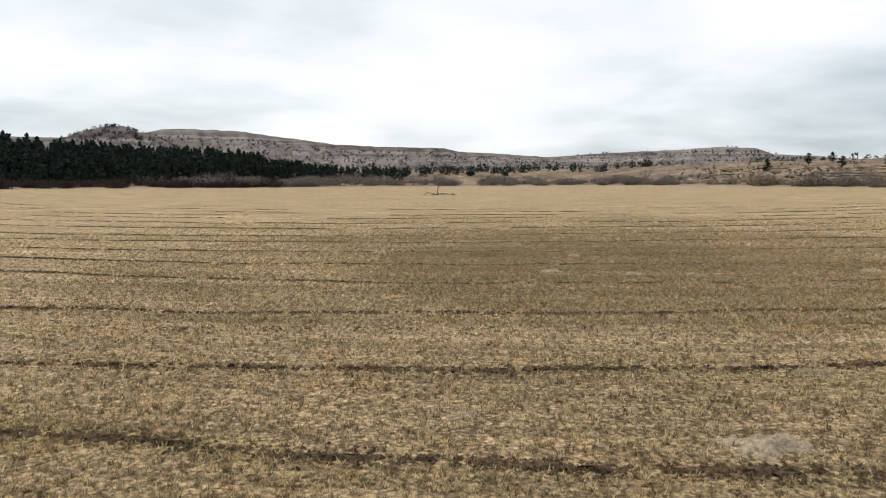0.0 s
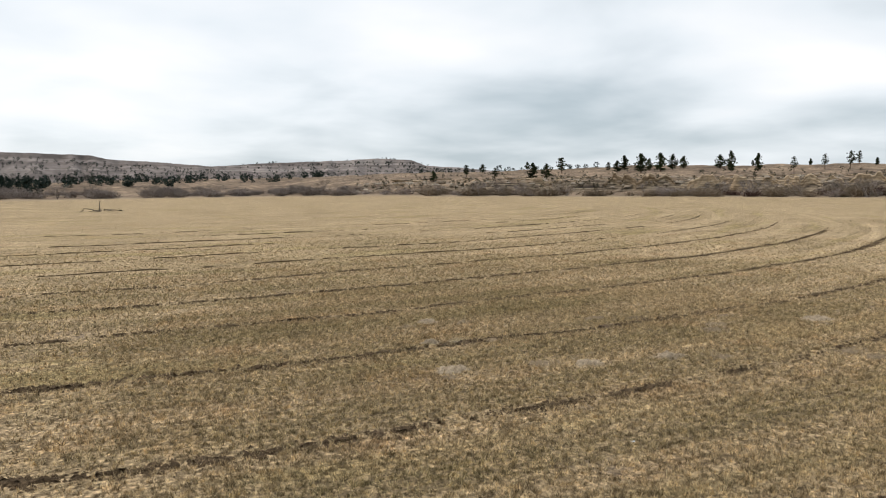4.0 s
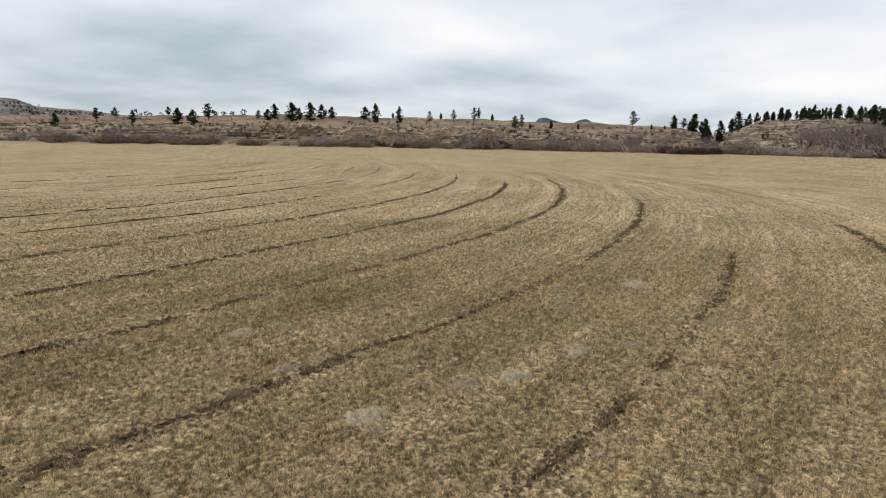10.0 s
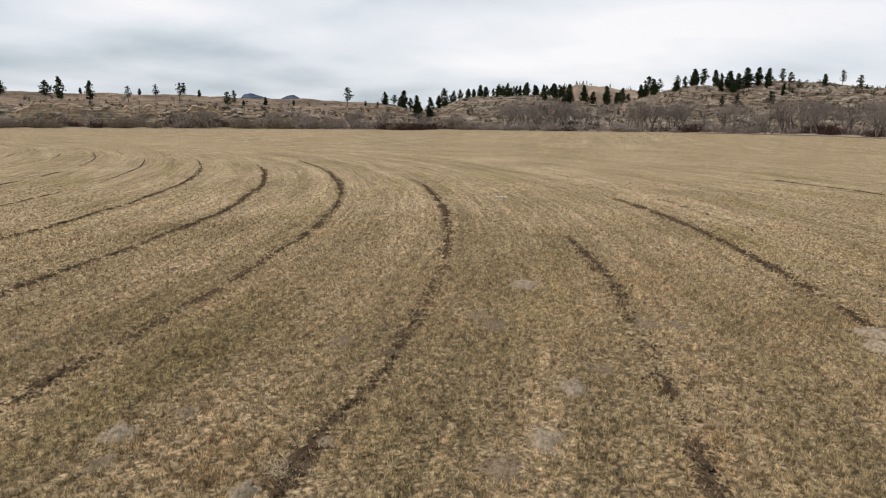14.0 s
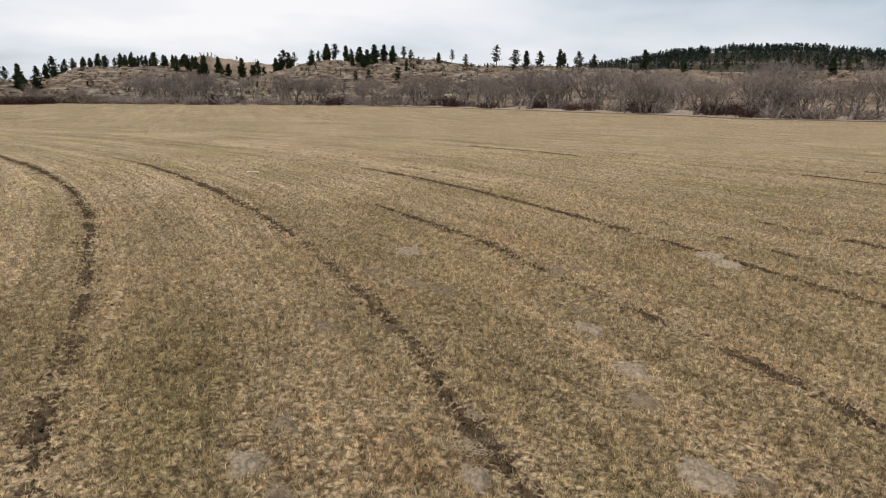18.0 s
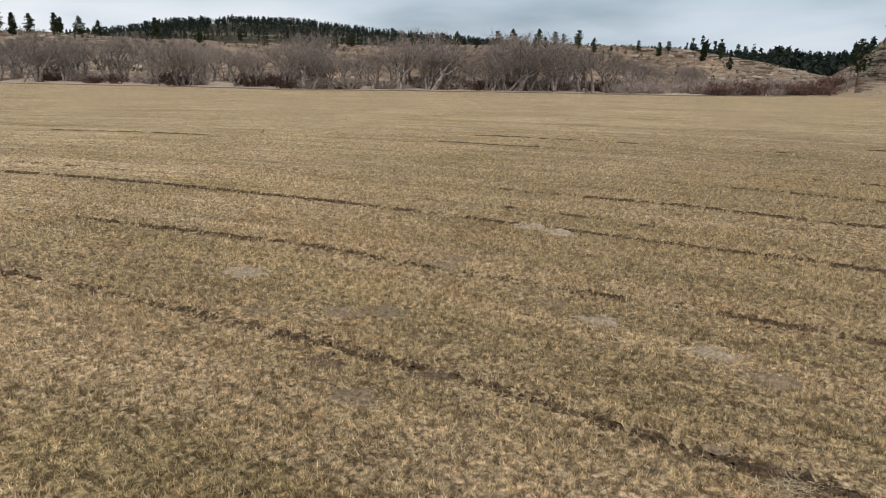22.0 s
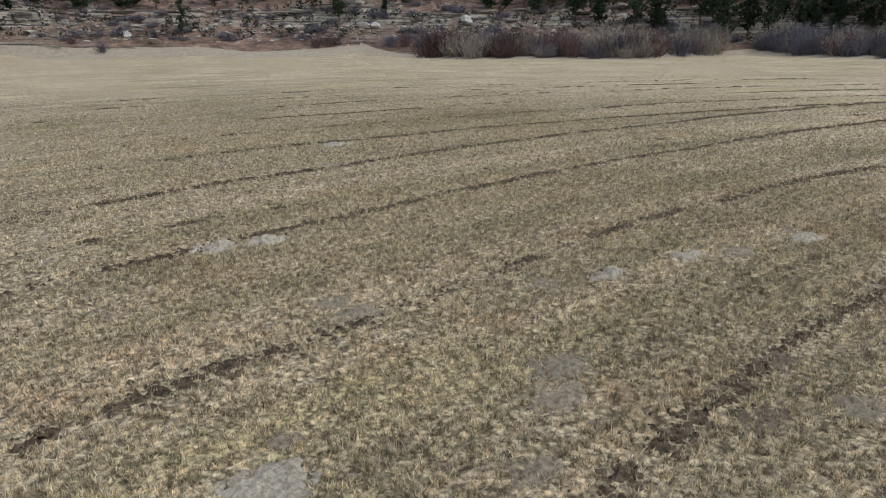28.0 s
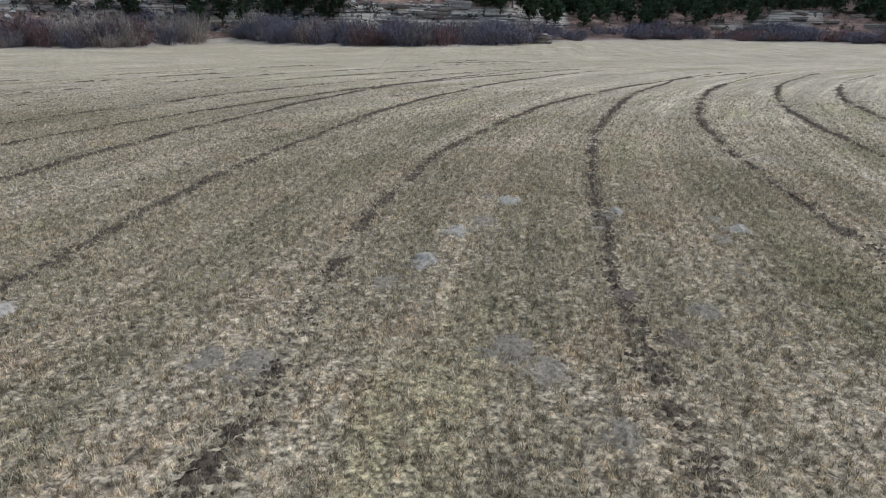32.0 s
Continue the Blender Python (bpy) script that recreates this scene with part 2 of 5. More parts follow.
def mat_hill(name, tint):
    """Dry hillside: thin grass, bare earth and rock showing where it is steep."""
    M = Mat(name, 0.95, 0.08)
    s = M.nt.nodes.new("ShaderNodeSeparateXYZ")
    M.put(s.inputs[0], M.geo.outputs["Normal"])
    steep = M.span(M.math("ADD", s.outputs[2], M.math("MULTIPLY", M.noise(0.12, 5.0, 0.65), 0.32)), 1.11, 0.98)
    big_n = M.noise(0.03, 5.0, 0.6)
    fine = M.noise(0.9, 6.0, 0.7)
    grass = M.ramp(big_n, (0.36, (0.125, 0.092, 0.067)), (0.5, (0.21, 0.156, 0.112)), (0.64, (0.31, 0.232, 0.162)))
    grass = M.mix(0.6, grass, M.ramp(fine, (0.36, (0.45, 0.43, 0.42)), (0.6, (1.3, 1.28, 1.25))), "MULTIPLY")
    grass = M.mix(0.75, grass, M.ramp(M.noise(0.22, 5.0, 0.7), (0.38, (0.38, 0.36, 0.34)), (0.5, (0.95, 0.95, 0.95)), (0.62, (1.6, 1.55, 1.45))), "MULTIPLY")
    grass = M.mix(1.0, grass, tint, "MULTIPLY")
    strata = M.noise(1.0, 4.0, 0.6, M.scaled(0.03, 0.03, 1.5))
    rock = M.ramp(strata, (0.40, (0.05, 0.04, 0.033)), (0.47, (0.22, 0.172, 0.122)), (0.62, (0.40, 0.32, 0.225)))
    rock = M.mix(0.5, rock, M.ramp(fine, (0.36, (0.5, 0.48, 0.46)), (0.6, (1.25, 1.22, 1.2))), "MULTIPLY")
    return M.done(M.mix(steep, grass, rock), fine, 0.6, 0.4)


def mat_rock(name, lo, hi):
    M = Mat(name, 0.9, 0.15)
    oi = M.nt.nodes.new("ShaderNodeObjectInfo")
    strata = M.noise(1.0, 5.0, 0.65, M.scaled(0.12, 0.12, 2.2))
    fine = M.noise(1.6, 6.0, 0.7)
    c = M.mix(M.span(strata, 0.34, 0.66), lo, hi)
    c = M.mix(0.55, c, M.ramp(fine, (0.36, (0.5, 0.48, 0.46)), (0.62, (1.25, 1.22, 1.18))), "MULTIPLY")
    c = M.mix(0.5, c, M.ramp(oi.outputs["Random"], (0.0, (0.62, 0.58, 0.55)), (1.0, (1.3, 1.27, 1.22))), "MULTIPLY")
    return M.done(c, fine, 0.7, 0.12)


def mat_plain(name, lo, hi, scale=1.5, rough=0.9, island=False, spread=0.0):
    """Two-tone material: noise, or per piece, and a slight change from thing to thing."""
    M = Mat(name, rough, 0.12)
    fac = M.geo.outputs["Random Per Island"] if island else M.span(M.noise(scale, 5.0, 0.65), 0.33, 0.67)
    c = M.mix(fac, lo, hi)
    if spread:
        oi = M.nt.nodes.new("ShaderNodeObjectInfo")
        c = M.mix(1.0, c, M.ramp(oi.outputs["Random"], (0.0, (1 - spread,) * 3), (1.0, (1 + spread,) * 3)), "MULTIPLY")
    return M.done(c)


def mat_mesa(name, lo, hi, band):
    M = Mat(name, 0.95, 0.05)
    s = M.noise(1.0, 5.0, 0.6, M.scaled(0.0025, 0.0025, 0.13))
    n = M.noise(0.012, 6.0, 0.65)
    c = M.mix(M.span(n, 0.36, 0.64), lo, hi)
    c = M.mix(M.span(s, 0.52, 0.62), c, band)
    c = M.mix(M.span(s, 0.46, 0.40), c, M.mix(1.0, c, (0.76, 0.74, 0.74), "MULTIPLY"))
    c = M.mix(0.45, c, M.ramp(M.noise(0.03, 7.0, 0.72), (0.38, (0.5, 0.49, 0.49)), (0.62, (1.35, 1.33, 1.32))), "MULTIPLY")
    return M.done(c)


FIELD, GRASS = mat_field(), mat_grass()
HILL, RED_HILL = mat_hill("dry_hillside", (1.0, 1.0, 1.0)), mat_hill("reddish_bluff_soil", (0.80, 0.66, 0.62))
RUT_SOIL = mat_soil("rut_soil", (0.028, 0.019, 0.012), (0.165, 0.115, 0.069))
PALE_SOIL = mat_soil("pale_dry_soil", (0.22, 0.17, 0.115), (0.50, 0.405, 0.29))
BARE_SOIL = mat_soil("bare_soil", (0.13, 0.096, 0.062), (0.35, 0.268, 0.175))
DARK_SOIL = mat_soil("dark_damp_soil", (0.085, 0.06, 0.038), (0.22, 0.16, 0.103))
PALE_GRASS = mat_soil("pale_dry_grass", (0.24, 0.18, 0.12), (0.42, 0.33, 0.225))
PALE_STRIP = mat_soil("pale_bleached_strip", (0.33, 0.262, 0.195), (0.54, 0.45, 0.36))
# dark line of the ditch, given by colour alone; the ground stays flat
DITCH_LINE = mat_soil("ditch_dark_line", (0.07, 0.052, 0.034), (0.18, 0.135, 0.09))
SANDSTONE = mat_rock("sandstone", (0.10, 0.079, 0.062), (0.35, 0.285, 0.212))
PALE_STONE = mat_rock("pale_sandstone", (0.25, 0.212, 0.17), (0.50, 0.435, 0.35))
MESA = mat_mesa("mesa_slope", (0.145, 0.125, 0.115), (0.235, 0.203, 0.185), (0.285, 0.25, 0.228))
BROWN_HILL = mat_mesa("brown_hill", (0.22, 0.16, 0.115), (0.33, 0.25, 0.18), (0.38, 0.30, 0.23))
# blue of the distance haze is put into this butte's base colour
HAZE_BUTTE = mat_mesa("distant_butte", (0.065, 0.09, 0.135), (0.10, 0.13, 0.18), (0.12, 0.15, 0.20))
NEEDLES = mat_plain("pine_needles", (0.016, 0.025, 0.012), (0.066, 0.08, 0.034), island=True, spread=0.35)
# darker needles shifted to blue: distance haze put into the colour
FAR_HAZED_NEEDLES = mat_plain("far_hazed_needles", (0.012, 0.021, 0.018), (0.038, 0.052, 0.038), island=True)
PINE_BARK = mat_plain("pine_bark", (0.07, 0.045, 0.032), (0.18, 0.115, 0.075), 2.0)
GREY_BARK = mat_plain("cottonwood_bark", (0.10, 0.082, 0.07), (0.34, 0.29, 0.25), 1.2, spread=0.2)
TWIGS = mat_plain("bare_twigs", (0.13, 0.106, 0.092), (0.34, 0.285, 0.245), island=True, spread=0.4)
RED_TWIGS = mat_plain("red_willow_twigs", (0.062, 0.037, 0.032), (0.185, 0.11, 0.088), island=True, spread=0.4)
MAUVE_TWIGS = mat_plain("grey_brush_twigs", (0.062, 0.052, 0.055), (0.18, 0.15, 0.152), island=True, spread=0.4)
TAN_TWIGS = mat_plain("tan_brush_twigs", (0.14, 0.105, 0.075), (0.36, 0.285, 0.205), island=True, spread=0.35)
# reddish-brown twigs with the shade of the woods put into the colour
SHADED_TWIGS = mat_plain("shaded_thicket_twigs", (0.035, 0.024, 0.02), (0.085, 0.056, 0.046), island=True)
BONE = mat_plain("bleached_bone", (0.62, 0.57, 0.49), (0.82, 0.78, 0.70), 9.0)
WOOD = mat_plain("weathered_wood", (0.09, 0.07, 0.055), (0.22, 0.18, 0.14), 4.0)
SCRUB = mat_plain("juniper_scrub", (0.022, 0.026, 0.016), (0.075, 0.068, 0.042), island=True)
FOREST_FLOOR = mat_mesa("forest_floor", (0.035, 0.036, 0.026), (0.075, 0.068, 0.048), (0.16, 0.13, 0.095))
TAN_STONE = mat_rock("tan_sandstone", (0.21, 0.155, 0.10), (0.45, 0.355, 0.24))
STRAW = mat_plain("pale_straw", (0.36, 0.28, 0.17), (0.66, 0.55, 0.38), island=True)


# ---- mesh helpers ----
rng = np.random.default_rng(7)


def mesh_from(name, verts, faces, mats, smooth=False, face_mat=None):
    """A mesh from arrays; faces: (n, 3) or (n, 4) index array."""
    verts, faces = np.asarray(verts, np.float32), np.asarray(faces, np.int32)
    me = bpy.data.meshes.new(name)
    me.vertices.add(len(verts))
    me.vertices.foreach_set("co", verts.ravel())
    k = faces.shape[1]
    me.loops.add(faces.size)
    me.loops.foreach_set("vertex_index", faces.ravel())
    me.polygons.add(len(faces))
    me.polygons.foreach_set("loop_start", np.arange(0, faces.size, k, dtype=np.int32))
    for m in mats if isinstance(mats, (list, tuple)) else [mats]:
        me.materials.append(m)
    if face_mat is not None:
        me.polygons.foreach_set("material_index", np.asarray(face_mat, np.int32))
    if smooth:
        me.polygons.foreach_set("use_smooth", np.ones(len(faces), bool))
    me.update(calc_edges=True)
    me.validate()
    return me


def part(name, me, parent, label=""):
    ob = new(name, me)
    ob.parent = parent
    return tagged(ob, label=label)


def unit(v):
    return v / np.maximum(np.linalg.norm(v, axis=-1, keepdims=True), 1e-9)


def slivers(p0, p1, w):
    """Thin triangles from p0 to p1, w wide at the root."""
    p0, p1, w = np.asarray(p0), np.asarray(p1), np.asarray(w).reshape(-1, 1)
    side = unit(np.cross(p1 - p0, rng.normal(size=p0.shape))) * w * 0.5
    v = np.stack([p0 - side, p0 + side, p1], 1).reshape(-1, 3)
    return v, np.arange(len(v)).reshape(-1, 3)


def tubes(p0, p1, r0, r1, k=4):
    """Open tapered tubes, k-sided, for many limbs at once."""
    p0, p1 = np.asarray(p0, float), np.asarray(p1, float)
    d = unit(p1 - p0)
    a = unit(np.cross(d, np.where(np.abs(d[:, :1]) < 0.8, [[1.0, 0, 0]], [[0, 1.0, 0]])))
    b = np.cross(d, a)
    th = np.arange(k) * 2 * np.pi / k
    ring = np.cos(th)[None, :, None] * a[:, None] + np.sin(th)[None, :, None] * b[:, None]
    lo = p0[:, None] + ring * np.asarray(r0).reshape(-1, 1, 1)
    hi = p1[:, None] + ring * np.asarray(r1).reshape(-1, 1, 1)
    v = np.concatenate([lo, hi], 1).reshape(-1, 3)
    base = np.arange(len(p0))[:, None] * 2 * k
    i = np.arange(k)
    j = (i + 1) % k
    f = np.stack([base + i, base + j, base + k + j, base + k + i], -1).reshape(-1, 4)
    return v, f


# ---- the lie of the land ----
# bearing clockwise from +y round the middle of the field; distances and heights in metres
MID = (0.0, 20.0)
BEARING = (-45, -33, -17, -8, 2, 14, 22, 30, 43, 58, 70, 74.5, 77, 80, 87, 92, 97, 104, 110, 118, 130, 145, 158, 165, 171, 175, 178, 185, 191, 200,
           206, 213, 217, 223, 236, 246, 257, 265, 270, 274, 284, 290, 300, 315)
EDGE = (300, 370, 350, 365, 390, 425, 405, 368, 345, 325, 306, 300, 305, 310, 300, 296, 300, 288, 258, 228, 188, 187, 187, 187, 205, 222, 215, 212, 200, 185, 180, 185, 166, 147, 145, 185, 160, 170, 188, 255, 325, 310, 305, 300)
R1 = (320, 400, 400, 420, 430, 460, 440, 430, 418, 405, 400, 400, 400, 385, 375, 375, 370, 360, 350, 350, 330, 320, 320, 320, 300, 245, 222, 216, 206, 195, 190, 192, 188, 178, 172, 195, 190, 190, 205, 275, 335, 330, 320, 320)
Z1 = (1, 2, 2, 2, 1, 1, 2, 2, 2, 2, 2, 1, 1, 1, 1, 1, 1, 1, 1, 1, 1, 1, 1, 1, 1, 2, 4, 4.5, 3, 3, 2.5, 3, 2.5, 2, 2, 2, 2, 1.5, 1.5, 1, 1, 1.5, 1.5, 1)
R2 = (360, 440, 440, 480, 500, 520, 455, 440, 425, 412, 415, 420, 440, 400, 390, 400, 385, 375, 370, 370, 370, 360, 360, 360, 340, 300, 228, 224, 222, 212, 208, 206, 204, 196, 195, 206, 205, 215, 220, 300, 345, 345, 350, 360)
Z2 = (8, 6, 5, 3, 3, 4, 5, 8, 9, 9, 6, 5, 4, 6, 7, 5, 8, 9, 8, 8, 7, 6, 7, 6, 3, 4, 6, 8, 9.5, 8, 8, 9, 8, 7, 7, 5, 5, 4, 4, 4, 4, 5, 6, 8)
R3 = (420, 480, 480, 520, 600, 620, 480, 455, 445, 440, 445, 440, 460, 430, 420, 430, 410, 405, 400, 400, 400, 400, 395, 395, 390, 380, 236, 232, 230, 220, 216, 213, 213, 204, 206, 216, 214, 226, 230, 320, 355, 352, 400, 420)
Z3 = (20, 12, 10, 4, 8, 9, 9, 10, 11, 11, 8.5, 11, 8, 15, 17, 10, 19, 21, 19, 18, 16, 16, 19, 16, 10, 4, 15, 17, 13, 12, 13, 15.5, 13, 12, 12, 13, 12, 12, 11, 8, 8, 12, 14, 20)
R4 = (560, 560, 560, 600, 800, 800, 620, 620, 620, 620, 620, 600, 600, 470, 460, 470, 440, 440, 440, 440, 450, 450, 430, 430, 430, 450, 262, 265, 262, 262, 262, 260, 260, 255, 255, 260, 262, 280, 290, 380, 420, 420, 500, 560)
Z4 = (34, 21, 16, 6, 14, 16, 17, 18.5, 22.5, 21.5, 18.5, 15.5, 10, 17.5, 20.5, 14, 23.5, 27, 23, 22.5, 20, 21, 22, 19.5, 12, 5, 18, 23.5, 23, 23, 23, 22.5, 22.5, 22, 24, 26, 26, 24, 22, 20, 22, 24, 28, 34)


def bearing_of(x, y):
    return (np.degrees(np.arctan2(x - MID[0], y - MID[1])) + 45) % 360 - 45


def wobble(x, y, size, seed=0.0):
    """Smooth cheap noise in -1..1 for arrays."""
    x, y = np.asarray(x, float) / size + seed, np.asarray(y, float) / size - seed * 1.7
    s = np.sin(x * 1.3 + 1.7 * np.sin(y * 0.9)) + np.sin(y * 1.7 + 1.3 * np.sin(x * 1.1 + 2)) + 0.6 * np.sin(2.9 * x - 2.3 * y + 1)
    s = s + 0.4 * np.sin(5.1 * x + 3.7 * y) + 0.3 * np.sin(-4.3 * x + 6.1 * y)
    return s / 2.6


def land(a, d):
    """Height of the ground at bearing a and distance d (arrays)."""
    a, d = np.broadcast_arrays(np.asarray(a, float), np.asarray(d, float))
    a = (a + 45) % 360 - 45
    col = [np.interp(a, BEARING, c) for c in (EDGE, R1, Z1, R2, Z2, R3, Z3, R4, Z4)]
    e, r1, z1, r2, z2, r3, z3, r4, z4 = col
    knots = [e, r1, r2, r3, r4, r4 + 150, r4 + 1100, r4 + 5000]
    lifts = [0 * e, z1, z2, z3, z4, z4 + 1, z4 + 4, z4 + 4]
    z = np.zeros_like(d)
    for i in range(7):
        f = np.clip((d - knots[i]) / (knots[i + 1] - knots[i]), 0, 1)
        z = z + f * (lifts[i + 1] - lifts[i])
    x, y = MID[0] + d * np.sin(np.radians(a)), MID[1] + d * np.cos(np.radians(a))
    rough = np.clip((d - e - 6) / 25, 0, 1)
    z = z + rough * (0.9 * wobble(x, y, 17) + 0.45 * wobble(x, y, 5.5, 3))
    inside = np.clip((e - d) / 40, 0, 1)
    return z + inside * (0.05 * wobble(x, y, 9) + 0.03 * wobble(x, y, 2.7, 5))


def spot(a, d):
    """The point on the ground at bearing a and distance d."""
    r = math.radians(a)
    return Vector((MID[0] + d * math.sin(r), MID[1] + d * math.cos(r), float(land(a, d))))


def ground_z(x, y):
    return land(bearing_of(x, y), np.hypot(np.asarray(x) - MID[0], np.asarray(y) - MID[1]))


def build_ground():
    az = np.arange(-45, 315, 0.5)
    e, r1, r2, r3, r4 = [np.interp(az, BEARING, c) for c in (EDGE, R1, R2, R3, R4)]
    e = e + 1.3 * np.sin(az * 0.42) + 0.7 * np.sin(az * 0.95)
    rings, zone = [0 * e + 0.05], []

    def add(lo, hi, n, zid, curve=1.0):
        for i in range(1, n + 1):
            rings.append(lo + (hi - lo) * (i / n) ** curve)
            zone.append(zid)

    add(0 * e, e, 90, 0, 1.5)
    add(e, e + 7.0, 3, 2)
    strip = np.minimum(e + 14 + 24 * ((az > 92) & (az < 168)), r1 - 0.5)
    add(e + 7.0, strip, 4, 1)
    add(strip, r1, 6, 3)
    add(r1, r2, 7, 3)
    add(r2, r3, 10, 3)
    add(r3, r4, 12, 3)
    add(r4, r4 + 150, 8, 3)
    add(r4 + 150, r4 + 1100, 12, 3)
    add(r4 + 1100, 4600 + 0 * e, 8, 3)
    d = np.array(rings)
    a = np.broadcast_to(az, d.shape)
    z = land(a, d)
    v = np.stack([MID[0] + d * np.sin(np.radians(a)), MID[1] + d * np.cos(np.radians(a)), z], -1).reshape(-1, 3)
    n = len(az)
    i, j = np.meshgrid(np.arange(len(rings) - 1), np.arange(n), indexing="ij")
    jn = (j + 1) % n
    f = np.stack([i * n + j, i * n + jn, (i + 1) * n + jn, (i + 1) * n + j], -1).reshape(-1, 4)[:, ::-1]
    zid = np.repeat(np.array(zone), n)
    dry = np.broadcast_to((az > 96) & (az < 172), (len(zone), n)).ravel()
    zid = np.where((zid == 2) & ~dry, 1, np.where((zid == 1) & dry, 4, zid))
    bluff = np.broadcast_to((az > 176) & (az < 300), (len(zone), n)).ravel()
    slope = np.repeat(np.isin(zone, (1, 3)), n)
    zid = np.where(bluff & slope, 5, zid)
    ob = new("ground", mesh_from("ground", v, f, [FIELD, PALE_GRASS, DITCH_LINE, HILL, PALE_STRIP, RED_HILL], True, zid))
    return tagged(ob, "mown stubble hayfield in a valley ringed by dry hills", "field", kind="structure")


build_ground()


# ---- far hills ----
def ridge(name, label, crest, dist, depth, mat, cliff=0.0, rugged=1.0, foot=0.0):
    """A hill whose skyline runs through (bearing, height) pairs at one distance. cliff: share of the height that is a rim."""
    az = np.arange(crest[0][0], crest[-1][0] + 0.01, 0.12)
    top = np.interp(az, [c[0] for c in crest], [c[1] for c in crest])
    top = top + rugged * (0.5 * np.sin(az * 3.1) + 0.4 * np.sin(az * 8.3 + 1))
    u = np.array([0, .12, .25, .38, .5, .6, .7, .78, .84, .885, .90, .95, 1.0, 1.25, 1.7])
    prof = np.where(u < 0.89, (1 - cliff) * (u / 0.89) ** 1.25, 1 - cliff * 0.04 * (1 - np.clip(u, 0, 1)) / 0.1)
    prof = np.where(u > 1.0, 1 - 0.4 * (u - 1), prof)
    gully = np.sin(az * 2.3 + 2 * np.sin(az * 0.7)) + 0.6 * np.sin(az * 5.1)
    d = dist - depth + depth * u[:, None] + (depth * 0.05 * gully)[None, :] * np.sin(np.pi * np.clip(u, 0, 1))[:, None]
    lo = foot - 6.0
    z = lo + (top - lo)[None, :] * prof[:, None] + rugged * 1.3 * wobble(d, az[None, :] * dist / 57, 130) * (np.sin(np.pi * np.clip(u, 0, 1)) ** 0.5)[:, None]
    a = np.radians(np.broadcast_to(az, d.shape))
    v = np.stack([MID[0] + d * np.sin(a), MID[1] + d * np.cos(a), z], -1).reshape(-1, 3)
    n = len(az)
    i, j = np.meshgrid(np.arange(len(u) - 1), np.arange(n - 1), indexing="ij")
    f = np.stack([i * n + j, (i + 1) * n + j, (i + 1) * n + j + 1, i * n + j + 1], -1).reshape(-1, 4)
    return tagged(new(name, mesh_from(name, v, f, mat, True)), label, "hill", kind="structure"), v.reshape(len(u), n, 3)


_, butte_v = ridge("rocky_butte", "rocky butte dotted with pines behind the dark woods", ((-31, 40), (-28.5, 76), (-26.3, 97), (-25, 106), (-24, 106), (-23, 95), (-22, 90), (-19.5, 55)), 1500, 330, MESA, 0.12)
_, mesa_v = ridge("long_mesa", "long grey mesa with a flat rim sloping away", ((-40, 92), (-27, 96), (-23, 105), (-21.3, 118), (-20.6, 121), (-16, 119), (-12, 104), (-8, 88), (-4, 83), (0.7, 80), (2, 71), (6, 64), (9, 57), (12, 50)), 1800, 620, MESA, 0.10, 0.3)
_, mesa2_v = ridge("flat_topped_mesa", "grey flat-topped mesa with scattered junipers", ((5, 50), (9, 61), (14, 72), (20, 79), (22.3, 85), (25, 79), (26.3, 63), (29, 58), (33, 44), (38, 32)), 2000, 700, MESA, 0.10, 0.3)
ridge("distant_butte", "double butte far beyond the bank, tinted blue for haze", ((62.9, 30), (63.3, 74), (63.7, 101), (64.2, 107), (64.7, 98), (65.3, 86), (65.9, 80), (66.4, 80), (66.9, 96), (67.4, 101), (67.8, 92), (68.2, 70), (68.6, 40)), 3500, 300, HAZE_BUTTE, 0.2, 0.6)
_, brown_v = ridge("brown_hill", "smooth brown grass hill behind the pines", ((82, 18), (86, 34), (88.5, 44), (90, 48.5), (92, 44), (94, 40.5), (98, 36), (104, 30)), 1000, 260, BROWN_HILL, 0.0)
_, forest_v = ridge("forested_ridge", "broad ridge covered in dark pine forest", ((112, 20), (119, 40), (123.5, 51), (126, 60), (131, 66), (135, 65), (139, 57.5), (145, 49), (149, 45), (155, 37), (164, 32), (170, 27), (177, 26), (184, 26)), 1080, 330, FOREST_FLOOR, 0.0)


